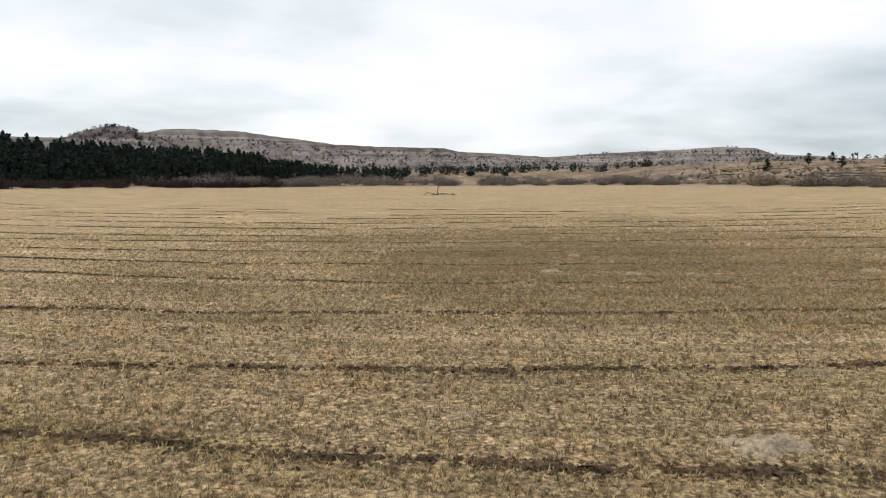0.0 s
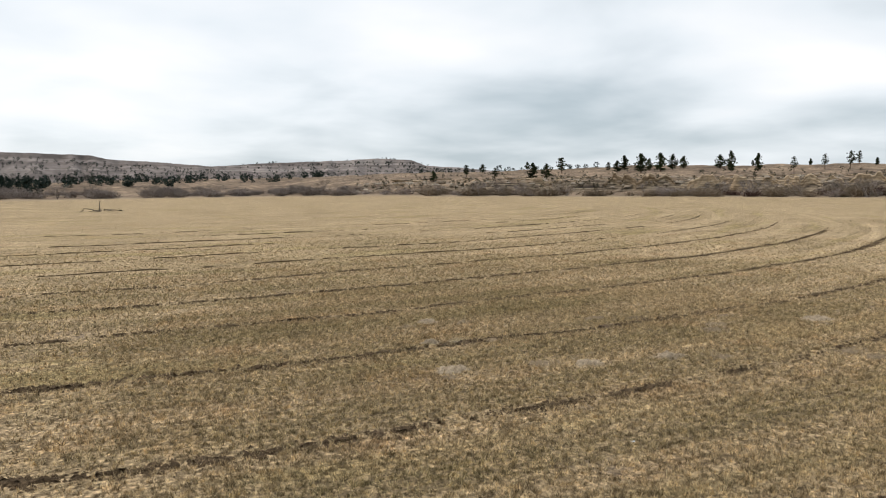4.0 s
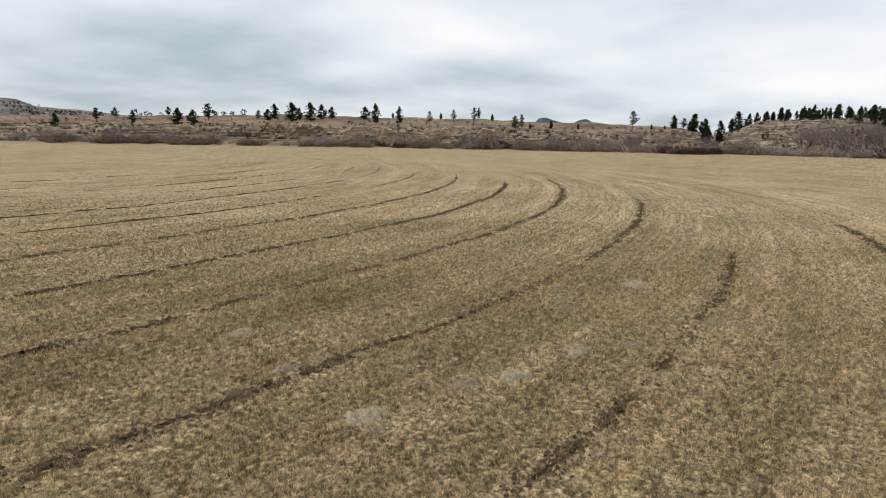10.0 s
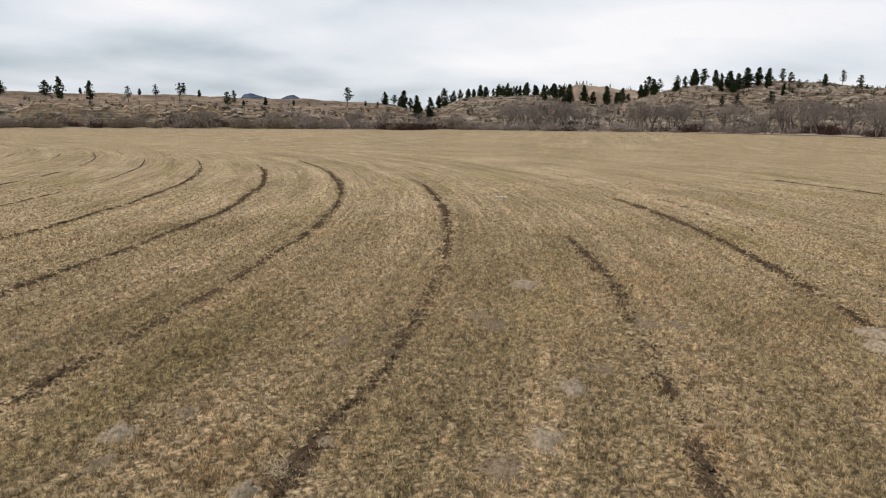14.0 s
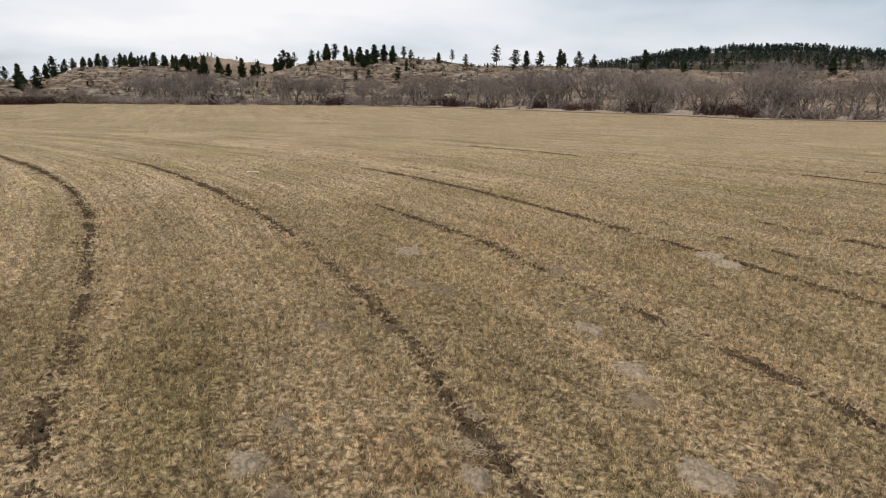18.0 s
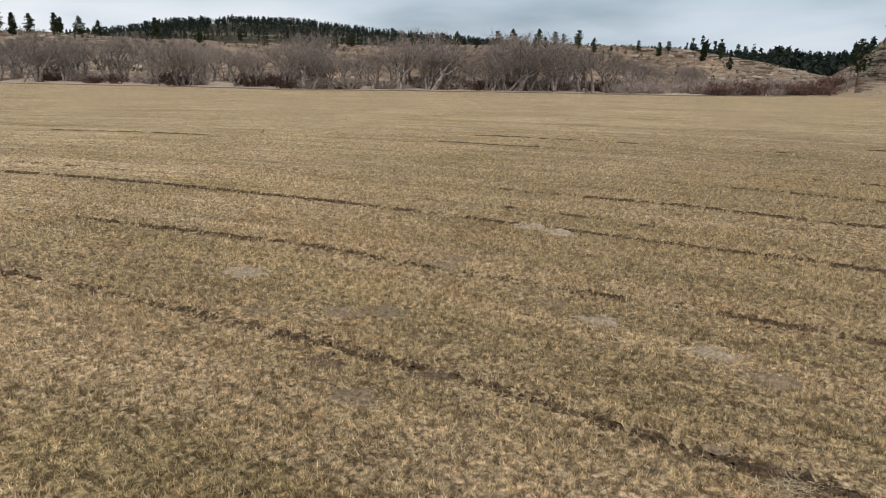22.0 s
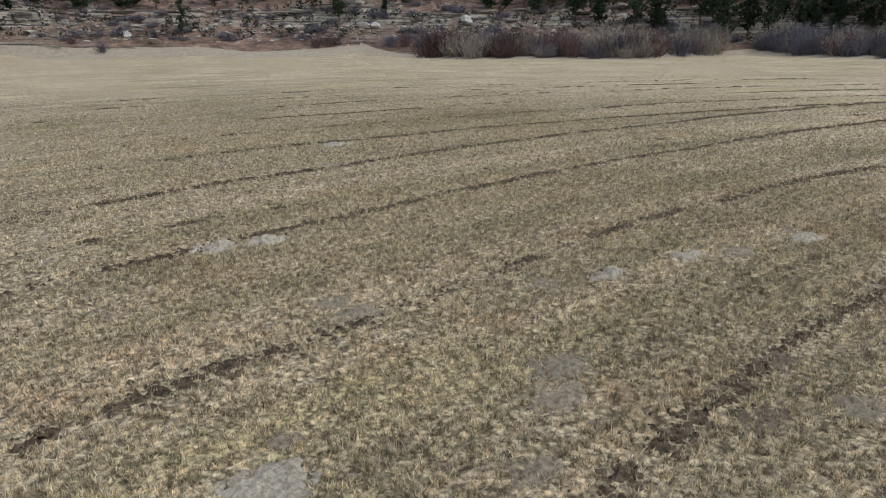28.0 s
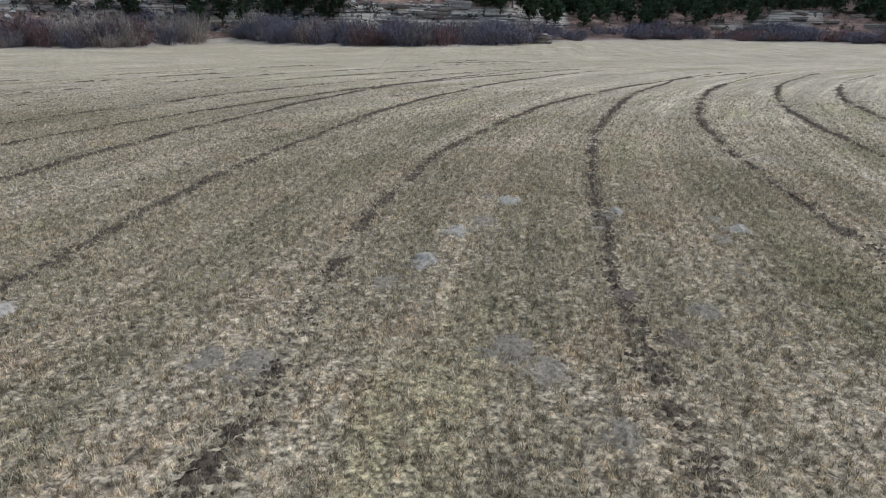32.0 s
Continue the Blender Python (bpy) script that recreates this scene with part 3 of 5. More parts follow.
# ---- pines ----
def pine_shape(h, width, low, clumps, lean=0.0, gaps=0.25, leafy=1.0):
    """Arrays of a pine: trunk and limbs, needle tufts."""
    zs = np.linspace(0, h * 0.97, 9)
    bend = lean * np.sin(zs / h * 2.2)
    pts = np.stack([bend, 0.4 * bend, zs], 1)
    rad = 0.016 * h * (1 - zs / h) ** 0.8 + 0.02
    rad[0] *= 1.35
    tv, tf = tubes(pts[:-1], pts[1:], rad[:-1], rad[1:], 7)
    b0, b1, cen, siz = [], [], [], []
    z = low * h
    while z < h * 0.985:
        s = (z / h - low) / (1 - low)
        reach = width * (0.35 + 0.65 * min(1, s * 2.2)) * (1 - s) ** (0.62 if gaps > 0.12 else 0.9) + 0.25
        for q in range(4):
            if rng.random() < gaps:
                continue
            th = rng.random() * 6.283
            L = reach * rng.uniform(0.55, 1.15)
            root = np.array([np.interp(z, zs, pts[:, 0]), np.interp(z, zs, pts[:, 1]), z])
            tip = root + L * np.array([math.cos(th), math.sin(th), rng.uniform(-0.12, 0.34)])
            b0.append(root), b1.append(tip)
            n = max(2, int(clumps * L / width))
            for f in np.linspace(0.35, 1.02, n):
                cen.append(root + (tip - root) * f + rng.normal(0, 0.13 * L * 0.6, 3) + [0, 0, 0.1])
                siz.append(rng.uniform(0.34, 0.62) * leafy * (0.6 + 0.05 * h))
        z += h * 0.028 * rng.uniform(0.7, 1.5)
    cen, siz = np.array(cen), np.array(siz)
    k = 7
    c = np.repeat(cen, k, 0)
    w = np.repeat(siz, k)
    dirs = unit(rng.normal(size=c.shape) + [0, 0, 0.35])
    nv, nf = slivers(c - dirs * w[:, None] * 0.35, c + dirs * w[:, None], w * 0.62)
    lv, lf = tubes(b0, b1, np.full(len(b0), 0.0045 * h), np.full(len(b0), 0.0012 * h), 3)
    return np.concatenate([tv, lv]), np.concatenate([tf, lf + len(tv)]), nv, nf


PINE_KINDS = []
for i, (wd, lw, cl, ln, gp, lf) in enumerate(((3.1, 0.18, 6, 0.2, 0.28, 1.08), (2.7, 0.30, 5, -0.3, 0.40, 1.0), (3.9, 0.10, 7, 0.1, 0.11, 1.25),
                                               (3.0, 0.34, 5, 0.4, 0.38, 1.05), (2.9, 0.03, 8, 0.0, 0.03, 1.3), (2.2, 0.22, 5, 0.15, 0.42, 1.0))):
    PINE_KINDS.append(pine_shape(12.0, wd, lw, cl, ln, gp, lf))
PINE_MESH = [(mesh_from("pine_trunk", k[0], k[1], PINE_BARK, True), mesh_from("pine_crown", k[2], k[3], NEEDLES)) for k in PINE_KINDS]
PINE_LABELS = ("ponderosa pine with a rounded dark green crown", "slender ponderosa pine with a high open crown", "broad dark green ponderosa pine with low limbs",
               "tall ponderosa pine with a bare lower trunk", "dense dark juniper-like pine clothed to the ground", "thin half-bare pine with ragged limbs")
pine_first = {}


def pine(kind, a, d, h, wide=1.0, where="on the hillside", group="hillside pines"):
    p = spot(a, d)
    p.z -= 0.25 * h / 12
    s = h / 12.0
    m = Matrix.LocRotScale(p, Euler((0, 0, rng.random() * 6.28)), (s * wide, s * wide, s))
    key = (kind, where)
    if key not in pine_first:
        ob = new("pine_tree")
        part("trunk", PINE_MESH[kind][0], ob, "brown scaly bark")
        part("crown", PINE_MESH[kind][1], ob, "dark needle tufts")
        tagged(ob, PINE_LABELS[kind] + " " + where, "pine tree", group)
        ob.matrix_basis = m
        pine_first[key] = (ob, m)
        return ob
    src, _ = pine_first[key]
    ob = copy_thing(src, Matrix.Identity(4))
    ob.matrix_basis = m
    return ob


# bearing, distance, height of the trees that stand singly
BANK_PINES_A = ((26.4, 459, 7.2), (29.2, 508, 8.4), (30.6, 600, 7.2), (31.5, 464, 7.4), (34.3, 605, 6.3), (34.7, 451, 9.8), (35.8, 469, 9.1), (37.1, 525, 11.4),
                (40.8, 527, 6.8), (41.5, 504, 7.8), (42.1, 537, 10.9), (43.4, 503, 12.7), (44.0, 529, 8.6), (44.9, 527, 12.8), (45.8, 544, 11.0), (46.6, 553, 8.9),
                (49.3, 547, 9.7))
BANK_PINES_B = ((50.1, 514, 14.1), (51.6, 605, 4.5), (52.0, 509, 12.2), (54.5, 484, 10.0), (55.5, 605, 4.9), (56.5, 525, 9.9), (58.1, 510, 12.0), (58.6, 600, 10.3),
                (59.7, 600, 5.6), (61.5, 457, 9.2), (62.0, 474, 9.1), (62.7, 476, 3.6), (64.4, 487, 5.2), (66.6, 507, 3.8), (70.8, 504, 13.5), (72.3, 520, 3.7),
                (73.3, 524, 2.9))
HILL_PINES_A = ((74.0, 590, 9.8), (74.7, 590, 8.1), (75.5, 590, 13.1), (76.3, 441, 12.5), (77.4, 436, 11.7), (78.6, 482, 11.3), (79.4, 480, 7.9), (87.8, 414, 9.8),
                (88.6, 419, 10.1), (89.8, 455, 9.6), (91.6, 467, 11.1), (92.8, 461, 8.5), (94.2, 470, 8.1), (94.7, 460, 11.7), (95.6, 450, 8.1), (96.8, 425, 8.2),
                (97.4, 436, 6.2), (98.1, 450, 9.8), (98.8, 450, 9.2), (99.6, 439, 8.5), (100.6, 410, 10.0))
HILL_PINES_B = ((101.2, 412, 8.0), (101.8, 417, 10.5), (102.6, 424, 9.2), (103.3, 421, 9.1), (104.2, 429, 7.2), (101.2, 383, 7.1), (103.5, 382, 7.8), (100.1, 388, 5.4),
                (104.8, 423, 6.3), (105.3, 403, 5.8), (107.0, 419, 6.3), (108.1, 426, 8.1), (109.2, 427, 6.5), (111.7, 402, 12.4), (113.2, 416, 10.2), (114.1, 410, 10.1),
                (115.3, 435, 9.0), (116.9, 450, 10.0), (117.2, 439, 7.7), (119.6, 426, 4.9), (123.5, 450, 11.0))
HILL_PINES_C = ((153.8, 415, 5.7), (155.2, 401, 7.1), (157.6, 385, 7.3), (159.0, 391, 3.0), (159.2, 364, 4.6), (161.1, 390, 6.5), (162.7, 387, 6.6), (163.4, 393, 6.0),
                (166.0, 381, 8.7), (167.3, 389, 6.4), (168.0, 371, 5.7))
for a, d, h in BANK_PINES_A:
    pine(int(rng.choice((0, 2, 2))) if h > 6 else 4, a, d, h * 1.05, rng.uniform(1.5, 1.9), "on the bank", "pines on the bank")
for a, d, h in BANK_PINES_B:
    pine(int(rng.choice((0, 1, 2, 3, 5))) if h > 6 else 4, a, d, h * 1.03, rng.uniform(1.1, 1.5) if h > 6 else 1.6, "on the bank", "pines on the bank")
for a, d, h in HILL_PINES_A + HILL_PINES_B + HILL_PINES_C:
    pine(int(rng.choice((0, 0, 1, 2, 4, 4))), a, d, h * 1.08, rng.uniform(1.15, 1.6))
for a, d, h in HILL_PINES_A:  # younger pines close by the single ones
    if h > 7:
        for _ in range(2):
            pine(int(rng.choice((2, 4, 4))), a + rng.normal(0, 0.45), d + rng.uniform(-12, 8), h * rng.uniform(0.45, 0.85), rng.uniform(1.3, 1.7))
for i in range(48):  # grove along the first crest
    pine(int(rng.choice((2, 4, 4))), 80.0 + 8.6 * i / 47 + rng.normal(0, 0.25), 466 + rng.uniform(-22, 16), rng.choice((3.5, 5, 5.5, 6.5, 7, 8.5)), rng.uniform(1.2, 1.6))
for i in range(22):
    pine(int(rng.choice((0, 2, 4))), rng.uniform(118, 157), rng.uniform(405, 450), rng.uniform(6, 10), 1.45)
for i in range(26):
    pine(4, rng.uniform(79, 118), rng.uniform(388, 432), rng.uniform(2.0, 4.5), 1.3)
BLUFF_PINES_A = ((1, 176.6, 232, 14), (0, 180.4, 221, 21), (2, 181.5, 224, 17.5), (4, 185.1, 217, 16.5), (3, 183.4, 247, 9), (4, 182.8, 246, 5), (4, 186.2, 260, 5.2), (4, 187.3, 229, 4.5), (0, 189.7, 233, 11),
                 (2, 192.1, 232, 14), (2, 195.0, 231, 15), (0, 197.3, 228, 14.5), (5, 198.6, 202, 11.5), (2, 201.7, 229, 16), (0, 209.5, 213, 14), (1, 210.9, 216, 11))
BLUFF_PINES_B = ((4, 215.4, 211, 5), (2, 217.4, 223, 10), (0, 219.1, 229, 10), (2, 225.8, 215, 12), (0, 227.4, 219, 10), (0, 211.5, 208, 10.4), (2, 228.4, 205, 10), (0, 231.8, 198, 11), (2, 233.8, 198, 12.5),
                 (0, 236.7, 194, 13), (2, 238.6, 198, 15), (1, 241.9, 204, 14), (2, 243.8, 202, 15.5), (0, 245.6, 203, 15.5), (2, 249.9, 208, 13), (4, 251.9, 208, 10.5), (0, 255.7, 209, 9), (0, 247.4, 199, 14), (0, 252.4, 216, 11))
for k, a, d, h in BLUFF_PINES_A + BLUFF_PINES_B:
    pine(k, a, d, h, 1.2 if k != 5 else 1.0, "below the bluff", "pines on the bluff")


def pine_mass(name, label, spots):
    """A wood of pines too many to count, in one mesh. spots: (kind, bearing, distance, height, width)."""
    vs, fs, off = [], [], 0
    for kind, a, d, h, wide in spots:
        tv, tf, nv, nf = PINE_KINDS[kind]
        pick = nf[rng.random(len(nf)) < 0.5]
        t, s = rng.random() * 6.283, h / 12.0
        p = np.array(spot(a, d)) - [0, 0, 0.02 * h]
        tri = np.concatenate([tf[:56, [0, 1, 2]], tf[:56, [0, 2, 3]]])
        quill = nv[pick.ravel()].reshape(-1, 3, 3)
        quill = quill.mean(1, keepdims=True) + (quill - quill.mean(1, keepdims=True)) * 1.35
        for v, f, mi in ((tv[:64 + 48], tri, 0), (quill.reshape(-1, 3), np.arange(len(pick) * 3).reshape(-1, 3), 1)):
            w = v * [s * wide, s * wide, s]
            w = np.stack([w[:, 0] * math.cos(t) - w[:, 1] * math.sin(t), w[:, 0] * math.sin(t) + w[:, 1] * math.cos(t), w[:, 2]], 1) + p
            vs.append(w), fs.append((f + off, np.full(len(f), mi)))
            off += len(w)
    me = mesh_from(name, np.concatenate(vs), np.concatenate([f[0] for f in fs]), [PINE_BARK, NEEDLES], False, np.concatenate([f[1] for f in fs]))
    return tagged(new(name, me), label, "woods", kind="stuff")


wood = []
for i in range(290):
    a = rng.uniform(178, 299) if i < 110 else rng.uniform(226, 299)
    r3, r4 = np.interp(a, BEARING, R3), np.interp(a, BEARING, R4)
    wood.append((int(rng.choice((0, 1, 2, 4))), a, r3 + rng.uniform(0.2, 1.0) * (r4 - r3), rng.uniform(9, 15), 1.15))
pine_mass("bluff_top_pines", "dark green pine woods above the bluff", wood)
pine_mass("side_valley_pines", "tall dark pines filling the gap beside the bluff", [(int(rng.choice((0, 2))), a, np.interp(a, BEARING, R2) + rng.uniform(4, 90), rng.uniform(9, 15), 1.25) for a in rng.uniform(266, 301, 270)])
for i in range(44):
    pine(int(rng.choice((0, 1, 2))), rng.uniform(227, 255), rng.uniform(206, 240), rng.uniform(11, 17), 1.2, "above the bluff", "pines on the bluff")


def tree_mass(name, label, places, hmin, hmax, mat, tufts=26, round_crown=False):
    """Far woods: many small ragged conifers in one mesh. places: (n, 3)."""
    vs, fs, off = [], [], 0
    for p in places:
        h = rng.uniform(hmin, hmax)
        s = rng.uniform(0.05, 1.0, tufts) ** 1.15
        r = h * (0.55 * np.sqrt(np.clip(s * (1.1 - s), 0.02, 1)) * 1.9 if round_crown else 0.30 * (1.05 - s) ** 0.9) * rng.uniform(0.3, 1.0, tufts)
        th = rng.random(tufts) * 6.283
        c = np.stack([r * np.cos(th), r * np.sin(th), s * h], 1) + p
        w = h * (1.25 if round_crown else 1.0) * rng.uniform(0.10, 0.20, tufts) * min(1.0, (34 / tufts) ** 0.42)
        dr = unit(rng.normal(size=c.shape) + [0, 0, 0.6])
        v, f = slivers(c - dr * w[:, None] * 0.7, c + dr * w[:, None], w * 1.3)
        vs.append(v), fs.append(f + off)
        off += len(v)
        if round_crown:
            continue
        tv, tf = slivers([p - [0, 0, 0.5]], [p + [0, 0, h * 0.9]], [h * 0.05])
        vs.append(tv), fs.append(tf + off)
        off += len(tv)
    return tagged(new(name, mesh_from(name, np.concatenate(vs), np.concatenate(fs), mat)), label, "woods", kind="stuff")


def scatter(n, alo, ahi, dlo, dhi):
    a, d = rng.uniform(alo, ahi, n), rng.uniform(dlo, dhi, n)
    return np.stack([MID[0] + d * np.sin(np.radians(a)), MID[1] + d * np.cos(np.radians(a)), land(a, d)], 1)


def on_ridge(v, n, rlo, rhi, alo=0.0, ahi=1.0):
    u, w = rng.uniform(rlo, rhi, n), rng.uniform(alo, ahi, n)
    k = n // 3  # a third of them gather in clumps
    c = rng.integers(k, n, k) // 9 * 9 % n
    u[:k], w[:k] = np.clip(u[c] + rng.normal(0, 0.35, k), rlo, rhi - 0.01), np.clip(w[c] + rng.normal(0, 0.012, k), alo, ahi)
    i, j = u.astype(int), (w * (v.shape[1] - 2)).astype(int)
    f = rng.random((n, 1))
    return v[i, j] * (1 - f) + v[i + 1, j + 1] * f


left = np.concatenate([scatter(260, -46, -12, 396, 432), scatter(800, -46, -15, 425, 570)])
tree_mass("pine_woods", "dense dark pine woods on the low hill", left, 8.5, 14, FAR_HAZED_NEEDLES, 90)
tree_mass("pine_woods_tall", "taller dark pines at the thick end of the woods", scatter(150, -46, -31, 470, 575), 13, 17, FAR_HAZED_NEEDLES, 90)
tree_mass("pine_woods_end", "thinning end of the dark pine woods", np.concatenate([scatter(260, -17, -9, 430, 560), scatter(45, -10, -3, 455, 560)]), 6, 10.5, FAR_HAZED_NEEDLES, 60)
tree_mass("far_woods", "dark pines strung along the foot of the mesas", np.concatenate([scatter(13, c - 1.5, c + 1.5, dd, dd + 110) for c, dd in ((-6.2, 520), (-4.0, 600), (-2.2, 540), (-0.3, 620), (1.4, 560), (3.8, 640), (6.0, 580), (8.6, 660), (12.5, 640), (16.0, 700))]), 3.5, 8, FAR_HAZED_NEEDLES, 44, True)
tree_mass("mesa_junipers", "scattered junipers dotting the mesa slopes", np.concatenate([on_ridge(mesa_v, 1000, 0, 8, 0.35), on_ridge(mesa_v, 700, 0, 4, 0.4), on_ridge(mesa2_v, 550, 0, 9, 0.1, 0.75), on_ridge(mesa2_v, 500, 0, 5, 0.05, 0.7), on_ridge(butte_v, 420, 4, 12), on_ridge(mesa2_v, 24, 10, 12, 0.2, 0.7)]), 3.0, 6.0, FAR_HAZED_NEEDLES, 26, True)
tree_mass("ridge_forest", "dark pine forest covering the far ridge", np.concatenate([on_ridge(forest_v, 3700, 5, 12, 0.1, 0.98), on_ridge(forest_v, 1300, 10, 13, 0.1, 1.0)]), 4.5, 10.5, FAR_HAZED_NEEDLES, 18)
tree_mass("hill_pines_far", "few pines on the brown hill crest", on_ridge(brown_v, 14, 10, 12, 0.3, 0.6), 4, 7, FAR_HAZED_NEEDLES, 20)
tree_mass("bank_top_pines", "small far pines beyond the bank", scatter(22, 24, 40, 640, 760), 3.5, 6, FAR_HAZED_NEEDLES, 60, True)


# ---- bare trees and brush ----
def cottonwood_shape(h, stems, spread):
    """Limb tubes and fine twigs of a leafless tree."""
    seg, tw = [], []

    def grow(p, d, L, r, lvl):
        n = 2 if lvl else 3
        for i in range(n):
            d = unit(d + rng.normal(0, 0.13 + 0.03 * lvl, 3) + [0, 0, 0.06])
            q = p + d * L / n
            seg.append((p, q, r, r * 0.84))
            p, r = q, r * 0.84
            if lvl >= 2:
                for _ in range(3):
                    e = unit(d + rng.normal(0, 0.75, 3) + [0, 0, 0.12])
                    tw.append((p - d * L / n * rng.random(), e, L * rng.uniform(0.5, 1.0), 0.024 + r * 0.3))
        if lvl >= 4:
            for _ in range(5):
                e = unit(d + rng.normal(0, 0.6, 3) + [0, 0, 0.1])
                tw.append((p, e, L * rng.uniform(0.6, 1.3), 0.036))
            return
        for _ in range(3 if lvl < 3 else 2):
            e = unit(d + rng.normal(0, spread, 3) * [1, 1, 0.6] + [0, 0, 0.12])
            grow(p, e, L * rng.uniform(0.62, 0.85), r * 0.66, lvl + 1)

    for s in range(stems):
        grow(np.array([rng.normal(0, 0.25 * (stems - 1)), rng.normal(0, 0.25 * (stems - 1)), -0.3]), unit(np.array([rng.normal(0, 0.16 * stems), rng.normal(0, 0.16 * stems), 1.0])), h * 0.27, 0.043 * h / stems ** 0.5, 0)
    p0, p1 = np.array([s[0] for s in seg]), np.array([s[1] for s in seg])
    v, f = tubes(p0, p1, np.array([s[2] for s in seg]), np.array([s[3] for s in seg]), 4)
    t0 = np.array([t[0] for t in tw])
    td = np.array([t[1] for t in tw]) * np.array([t[2] for t in tw])[:, None]
    tv, tf = slivers(t0, t0 + td, np.array([t[3] for t in tw]))
    top = max(v[:, 2].max(), tv[:, 2].max())
    return v * h / top, f, tv * h / top, tf


COTTON = []
for st, sp in ((1, 0.52), (2, 0.46), (1, 0.6), (3, 0.42), (2, 0.55), (1, 0.45)):
    k = cottonwood_shape(12.0, st, sp)
    COTTON.append((mesh_from("cottonwood_limbs", k[0], k[1], GREY_BARK, True), mesh_from("cottonwood_twigs", k[2], k[3], TWIGS)))
cotton_first = {}


def cottonwood(kind, a, d, h, wide=1.0):
    p = spot(a, d)
    m = Matrix.LocRotScale(p, Euler((0, 0, rng.random() * 6.28)), (h / 12 * wide, h / 12 * wide, h / 12))
    if kind not in cotton_first:
        ob = new("bare_tree")
        part("trunk", COTTON[kind][0], ob, "grey furrowed trunk and limbs")
        part("crown", COTTON[kind][1], ob, "fine leafless twigs")
        tagged(ob, ("single-stemmed", "twin-stemmed", "wide spreading", "clumped three-stemmed", "forked", "upright")[kind] + " leafless grey cottonwood in the creekside belt", "bare tree", "cottonwood belt")
        cotton_first[kind] = ob
        ob.matrix_basis = m
        return
    copy_thing(cotton_first[kind], Matrix.Identity(4)).matrix_basis = m


for i in range(190):
    a = rng.uniform(106, 158)
    e = np.interp(a, BEARING, EDGE)
    cottonwood(i % 6, a, e + 13 + 62 * rng.random() ** 1.4, rng.uniform(9.0, 15.5) * (1.08 + 0.16 * math.sin(a * 1.9) + 0.10 * math.sin(a * 4.7)), rng.uniform(1.0, 1.5))
for i in range(70):
    a = rng.uniform(83, 107)
    e = np.interp(a, BEARING, EDGE)
    cottonwood(i % 6, a, e + 8 + 34 * rng.random(), rng.uniform(8.0, 16.0), rng.uniform(0.9, 1.2))
for i in range(16):
    a = rng.uniform(156, 166)
    cottonwood(i % 6, a, np.interp(a, BEARING, EDGE) + rng.uniform(25, 90), rng.uniform(7, 11), 1.1)
for i in range(78):
    a = rng.choice((31, 37, 46, 52, 57, 60, 63, 66, 69, 72, 75.5, 78.5)) + rng.normal(0, 1.8)
    cottonwood(i % 6, a, np.interp(a, BEARING, EDGE) + rng.uniform(6, 34), rng.uniform(4.5, 9.5), rng.uniform(1.1, 1.5))
for i in range(30):
    a = rng.uniform(-22, 19)
    cottonwood(i % 6, a, np.interp(a, BEARING, EDGE) + rng.uniform(8, 60), rng.uniform(5.0, 9.5), 1.4)
cottonwood(5, 156.2, 203, 12.5, 0.9)
cottonwood(1, 176.0, 228, 9.0, 0.8)


def bush_shape(n, dome):
    """A leafless shrub: many upright fanning stems with side twigs."""
    root = rng.normal(0, 0.2, (n, 3)) * [1, 1, 0]
    d = unit(rng.normal(0, 1, (n, 3)) * [dome, dome, 0.25] + [0, 0, 1])
    L = rng.uniform(0.45, 0.8, n) * (0.75 + 0.25 * d[:, 2])
    tip = root + d * L[:, None]
    v, f = slivers(root, tip, np.full(n, 0.017))
    k = 9
    fr = rng.uniform(0.35, 1.0, (n * k, 1))
    b = np.repeat(root, k, 0) + (np.repeat(tip, k, 0) - np.repeat(root, k, 0)) * fr
    e = b + unit(np.repeat(d, k, 0) + rng.normal(0, 0.75, (n * k, 3)) + [0, 0, 0.25]) * rng.uniform(0.08, 0.24, (n * k, 1))
    v2, f2 = slivers(b, e, np.full(n * k, 0.012))
    return np.concatenate([v, v2]) - [0, 0, 0.03], np.concatenate([f, f2 + len(v)])


BUSH = [bush_shape(n, dm) for n, dm in ((120, 0.55), (150, 0.75), (100, 0.42), (170, 0.9))]
bush_mesh = {}


def bush(kind, tint, a, d, h, wide, group):
    key = (kind, tint)
    if key not in bush_mesh:
        bush_mesh[key] = mesh_from("bush", BUSH[kind][0], BUSH[kind][1], {"red": RED_TWIGS, "grey": MAUVE_TWIGS, "tan": TAN_TWIGS}[tint])
    ob = new("bush", bush_mesh[key])
    ob.matrix_basis = Matrix.LocRotScale(spot(a, d), Euler((0, 0, rng.random() * 6.28)), (h * wide, h * wide, h))
    tagged(ob, {"red": "leafless reddish willow thicket bush at the field edge", "grey": "leafless grey-brown brush at the field edge", "tan": "leafless tan brush bush at the field edge"}[tint], "bush", group)


